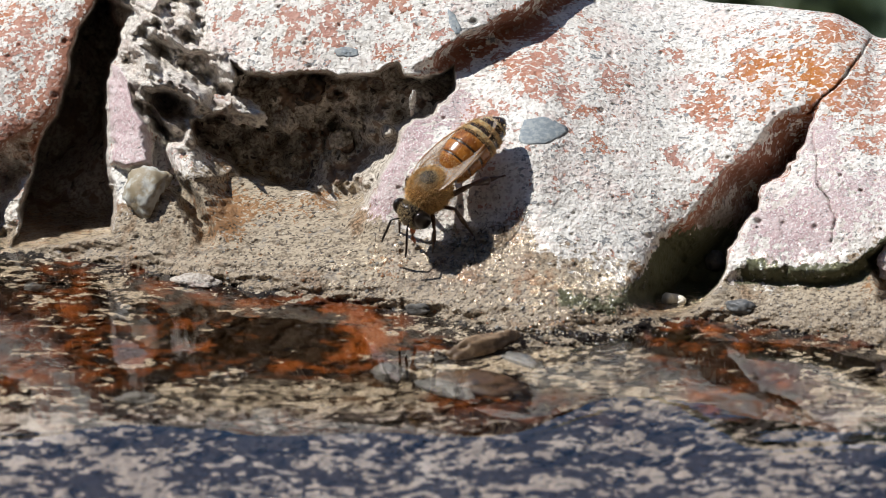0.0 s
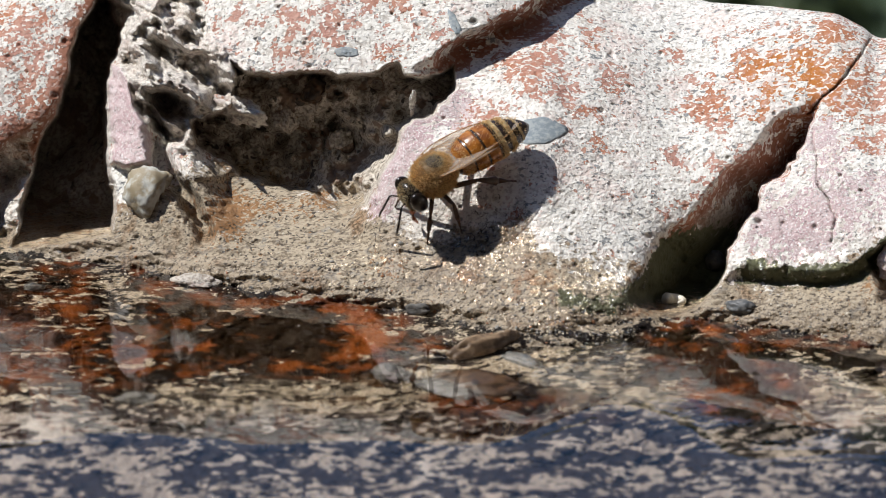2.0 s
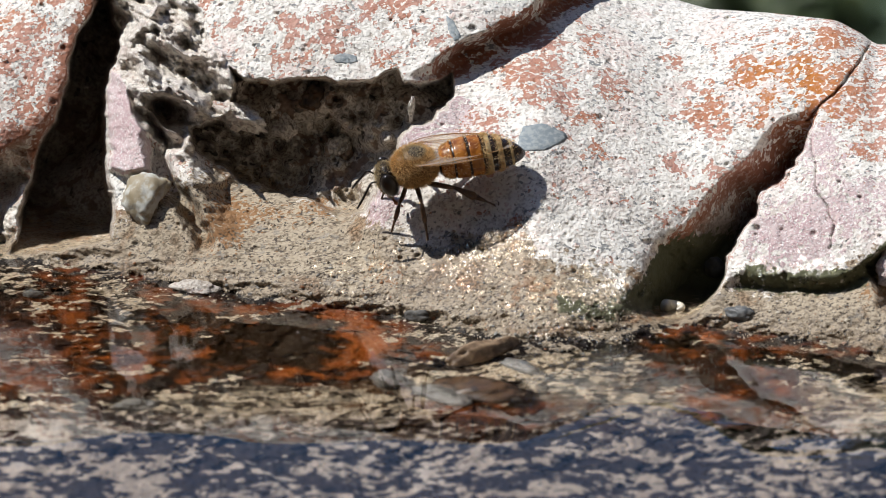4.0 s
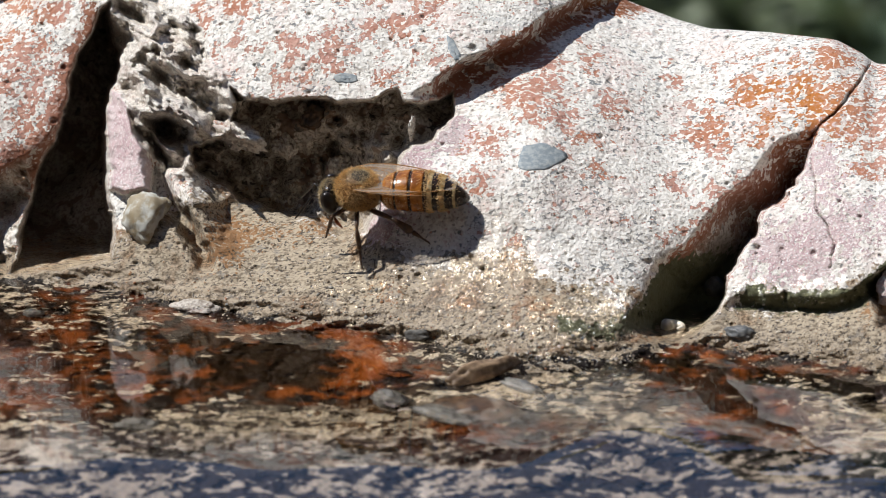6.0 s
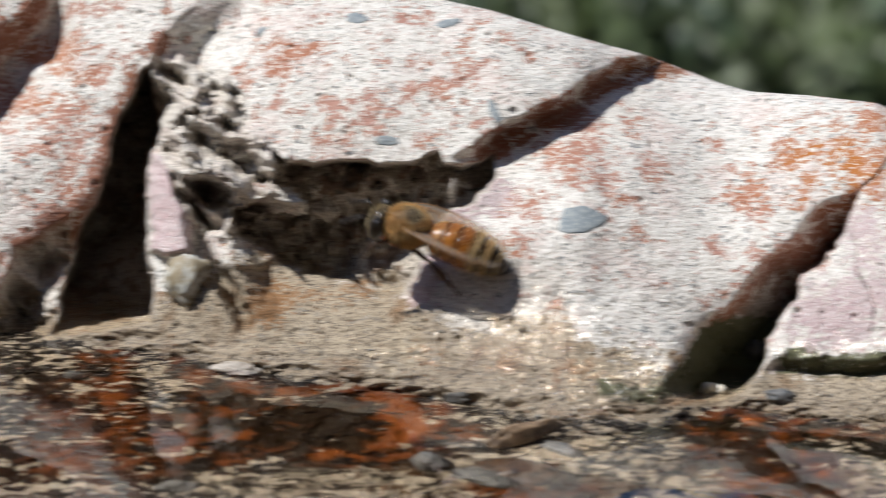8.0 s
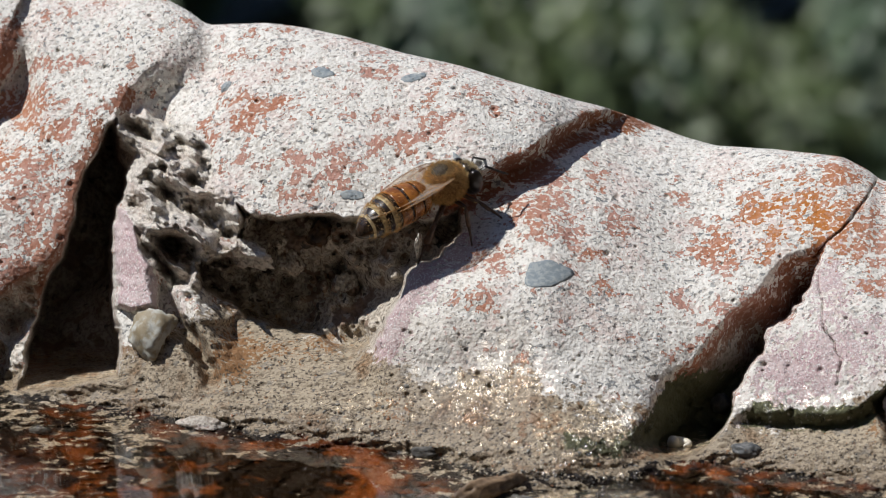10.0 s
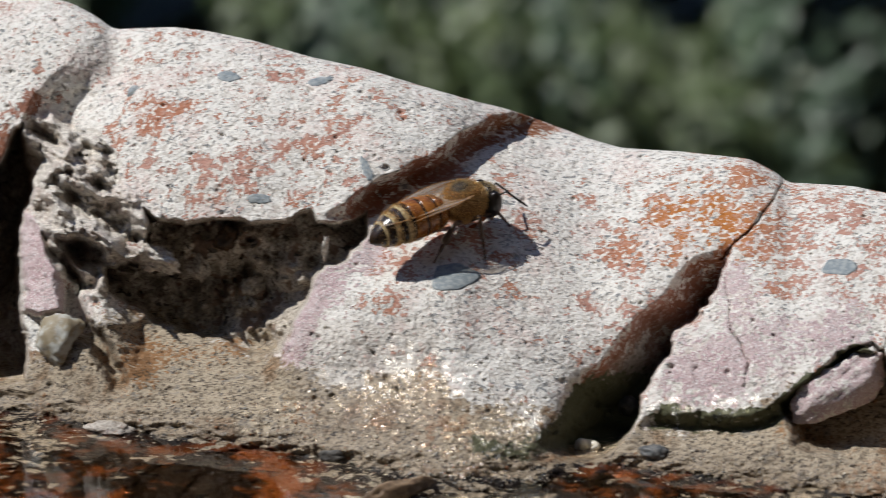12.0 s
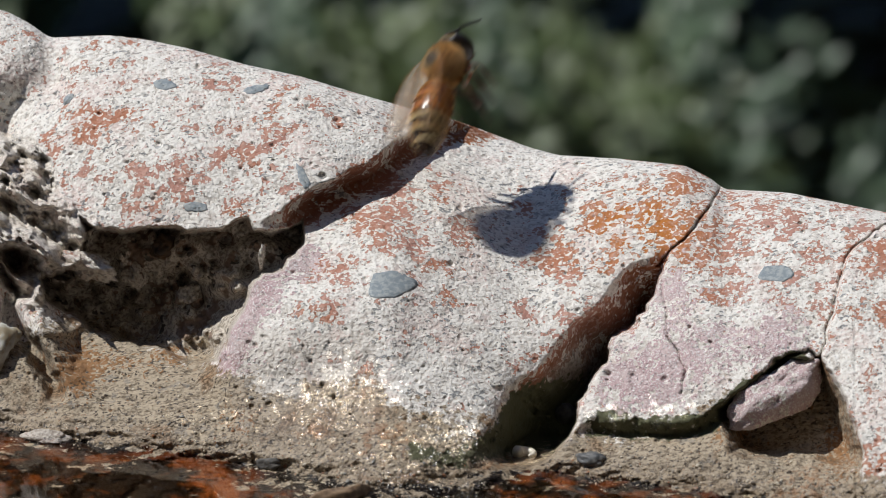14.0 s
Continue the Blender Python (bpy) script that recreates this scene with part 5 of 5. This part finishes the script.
def bee_pose(tx, ty, bx, by, lean, depth=None, away=0.0, near=0.0, dip=0.0):
    mx, my = (tx + bx) / 2, (ty + by) / 2
    if depth is None:
        n = Vector((0.0, -0.50, 0.866)).lerp(Vector((0, 0, 1)), lean).normalized()
        h, q = (1.95, 0.35) if mx > 745 else (2.5, 0.08)
        y0 = my + 13.5 * h
        gx, gy = np.meshgrid(np.linspace(mx - 60, mx + 60, 9), np.linspace(y0 - 50, y0 + 50, 9))
        proud = float(np.quantile(rim_depth(gx, gy, False)[0] - base_depth(gx, gy), q))
        proud = min(proud, -0.6)
        at = Vector(chart_world(np.float64(mx), np.float64(y0), base_depth(np.float64(mx), np.float64(y0)) + proud))
        mid = at + n * h * MM
        u, v = chart_axes(mx, my)
        ray = Vector((u, 0, 0)) + Vector((0, SE, CE)) * v
        d = (mid - EYE).dot(Vector((0, CE, -SE))) / MM - near
        mid = EYE + (Vector((0, CE, -SE)) * DM + ray) * MM * (d / DM)
    else:
        n = Vector((-0.75, -0.60, 0.30)).normalized()
        mid = Vector(chart_world(np.float64(mx), np.float64(my), np.float64(depth)))
        f = (Vector((1, 0, 0)) * (tx - bx) - Vector((0, SE, CE)) * (ty - by)).normalized() + Vector((0, -CE, SE)) * away
        n = (n - f.normalized() * n.dot(f.normalized())).normalized()
        return Matrix.Translation(mid) @ frame_on(n, f) @ Matrix.Translation((2.9 * MM, 0, 0))
    m = frame_on(n, chart_way(tx - bx, ty - by, n))
    return Matrix.Translation(mid) @ m @ pose(0, 0, 0, 0, dip, 0) @ Matrix.Translation((2.9 * MM, 0, 0))


def at_time(rows, t):
    """The pose between the rows."""
    for (t0, a), (t1, b) in zip(rows, rows[1:]):
        if t <= t1:
            return a.lerp(b, min(1.0, max(0.0, (t - t0) / (t1 - t0))))
    return rows[-1][1]


def bend(hip, foot, l1, l2, side):
    """Turns of the thigh and the shin, both in the bee's space, that bring the claw to foot; the knee points up and out."""
    d = foot - hip
    r = min(max(d.length, abs(l1 - l2) + 0.2), (l1 + l2) * 0.985)
    d.normalize()
    pole = Vector((0, 0.45 * side, 1.0))
    pole = (pole - d * pole.dot(d)).normalized()
    c = (l1 * l1 + r * r - l2 * l2) / (2 * l1 * r)
    knee = hip + (d * c + pole * math.sqrt(max(0.0, 1 - c * c))) * l1
    tip = hip + d * r
    mats = []
    for a, b in ((hip, knee), (knee, tip)):
        x = (b - a).normalized()
        y = d.cross(pole)
        z = x.cross(y).normalized()
        mats.append(Matrix.Translation(a * MM) @ Matrix((x, z.cross(x), z)).transposed().to_4x4())
    return mats


def step_legs(rows):
    """Claws that stay where they are set down, and step in two sets of three while the bee walks."""
    near = P.reshape(ROWS, COLS, 3)[40:420:2, 40:-40:2].reshape(-1, 3)
    near = near[(near[:, 0] > -0.02) & (near[:, 0] < 0.03)]

    def footing(m, want):
        """Where the stone lies under a place, in the world."""
        inv = np.array(m.inverted())
        q = (near @ inv[:3, :3].T + inv[:3, 3]) / MM
        close = (np.abs(q[:, 0] - want.x) < 0.35) & (np.abs(q[:, 1] - want.y) < 0.35) & (q[:, 2] < 0.2) & (q[:, 2] > -6)
        z = float(np.quantile(q[close, 2], 0.8)) if close.any() else -3.5
        return m @ (Vector((want.x, want.y, min(-1.2, max(-5.0, z)) + 0.08)) * MM)

    for (thigh, shin, foot, l1, l2), hip, want, side, k in LEGS:
        turn = ((k + (side > 0)) % 2) * 0.25
        keys, lower = [], []
        for i in range(141):
            t = i * 0.1
            m = at_time(rows, t)
            if t < 13.72:
                n = math.floor((t + turn) / 0.5)
                mid = min(13.7, max(0.0, n * 0.5 + 0.25 - turn))
                p = (m.inverted() @ footing(at_time(rows, mid), want)) / MM
                drift = p - Vector((want.x, want.y, p.z))
                if drift.length > 1.5:
                    p = p - drift * (1 - 1.5 / drift.length)
                if (t + turn) % 0.5 > 0.39 and drift.length > 0.4:
                    p.z += 0.7
            else:
                p = hip + Vector((-0.6 - 1.2 * k, side * (0.9 + 0.3 * k), -3.4))
            a, b = bend(hip, Vector(p), l1, l2, side)
            keys.append((t, a))
            lower.append((t, a.inverted() @ b))
        walk(thigh, keys)
        walk(shin, lower)
        walk(foot, lower)


def motions():
    rows = [(t, bee_pose(*r, near=float(np.interp(t, *zip(*HOP))), dip=float(np.interp(t, *zip(*DIP))))) for t, *r in STEPS] + [(t, bee_pose(tx, ty, bx, by, 0, d, away)) for t, tx, ty, bx, by, d, away in FLIGHT]
    walk(BEE, rows)
    # nodding head, tongue that folds back
    nod = ((0, 16), (1.6, 16), (2.2, 18), (4.3, 12), (4.6, 14), (5.2, 4), (6.0, 10), (6.7, 22), (7.0, 20), (7.5, 4), (8.5, -4), (11.3, 0), (12.5, 6), (13.5, -6), (14, 0))
    walk(HEAD, [(t, Matrix.Translation((4.15 * MM, 0, -0.1 * MM)) @ pose(0, 0, 0, 0, a, 0)) for t, a in nod])
    fold = ((0, -8), (1.0, 4), (1.6, -4), (2.2, 10), (4.3, 30), (4.7, 5), (5.0, 40), (6.4, 15), (7.2, 70), (14, 70))
    walk(TONGUE, [(t, Matrix.Translation((4.75 * MM, 0, -1.6 * MM)) @ pose(0, 0, 0, 0, a, 0)) for t, a in fold])
    # wings folded over the back, spread for the start
    for w, hinge, side, name in WINGS:
        hind = name == "hindwing"
        yaw = side * (3 if hind else 7)
        rest = Matrix.Translation(hinge) @ pose(0, 0, 0, side * 14, -3, yaw)
        keys = [(0, rest), (7.7, rest), (8.0, Matrix.Translation(hinge) @ pose(0, 0, 0, side * 18, -4, yaw - side * 5)), (8.4, rest), (13.6, rest)]
        for k in range(19):
            t = 13.6042 + (k + 1) / 48
            wide = min(1.0, max(0.0, (t - 13.6) / 0.18))
            beat = (0 if k == 18 else 44 if k % 2 else -44) * wide
            keys.append((t, Matrix.Translation(hinge) @ pose(0, 0, 0, side * (14 + 30 * wide + beat * 0.9), -4 + 8 * wide, yaw - side * 14 * wide)))
        walk(w, keys)
    step_legs(rows)
    # the water sways a little
    walk(water, [(t, pose(0.0012 * math.sin(t * 2.1), -0.085 + 0.0015 * math.sin(t * 1.5 + 1), 0, 0, 0, 0)) for t in np.linspace(0, 14, 57).tolist()])


motions()
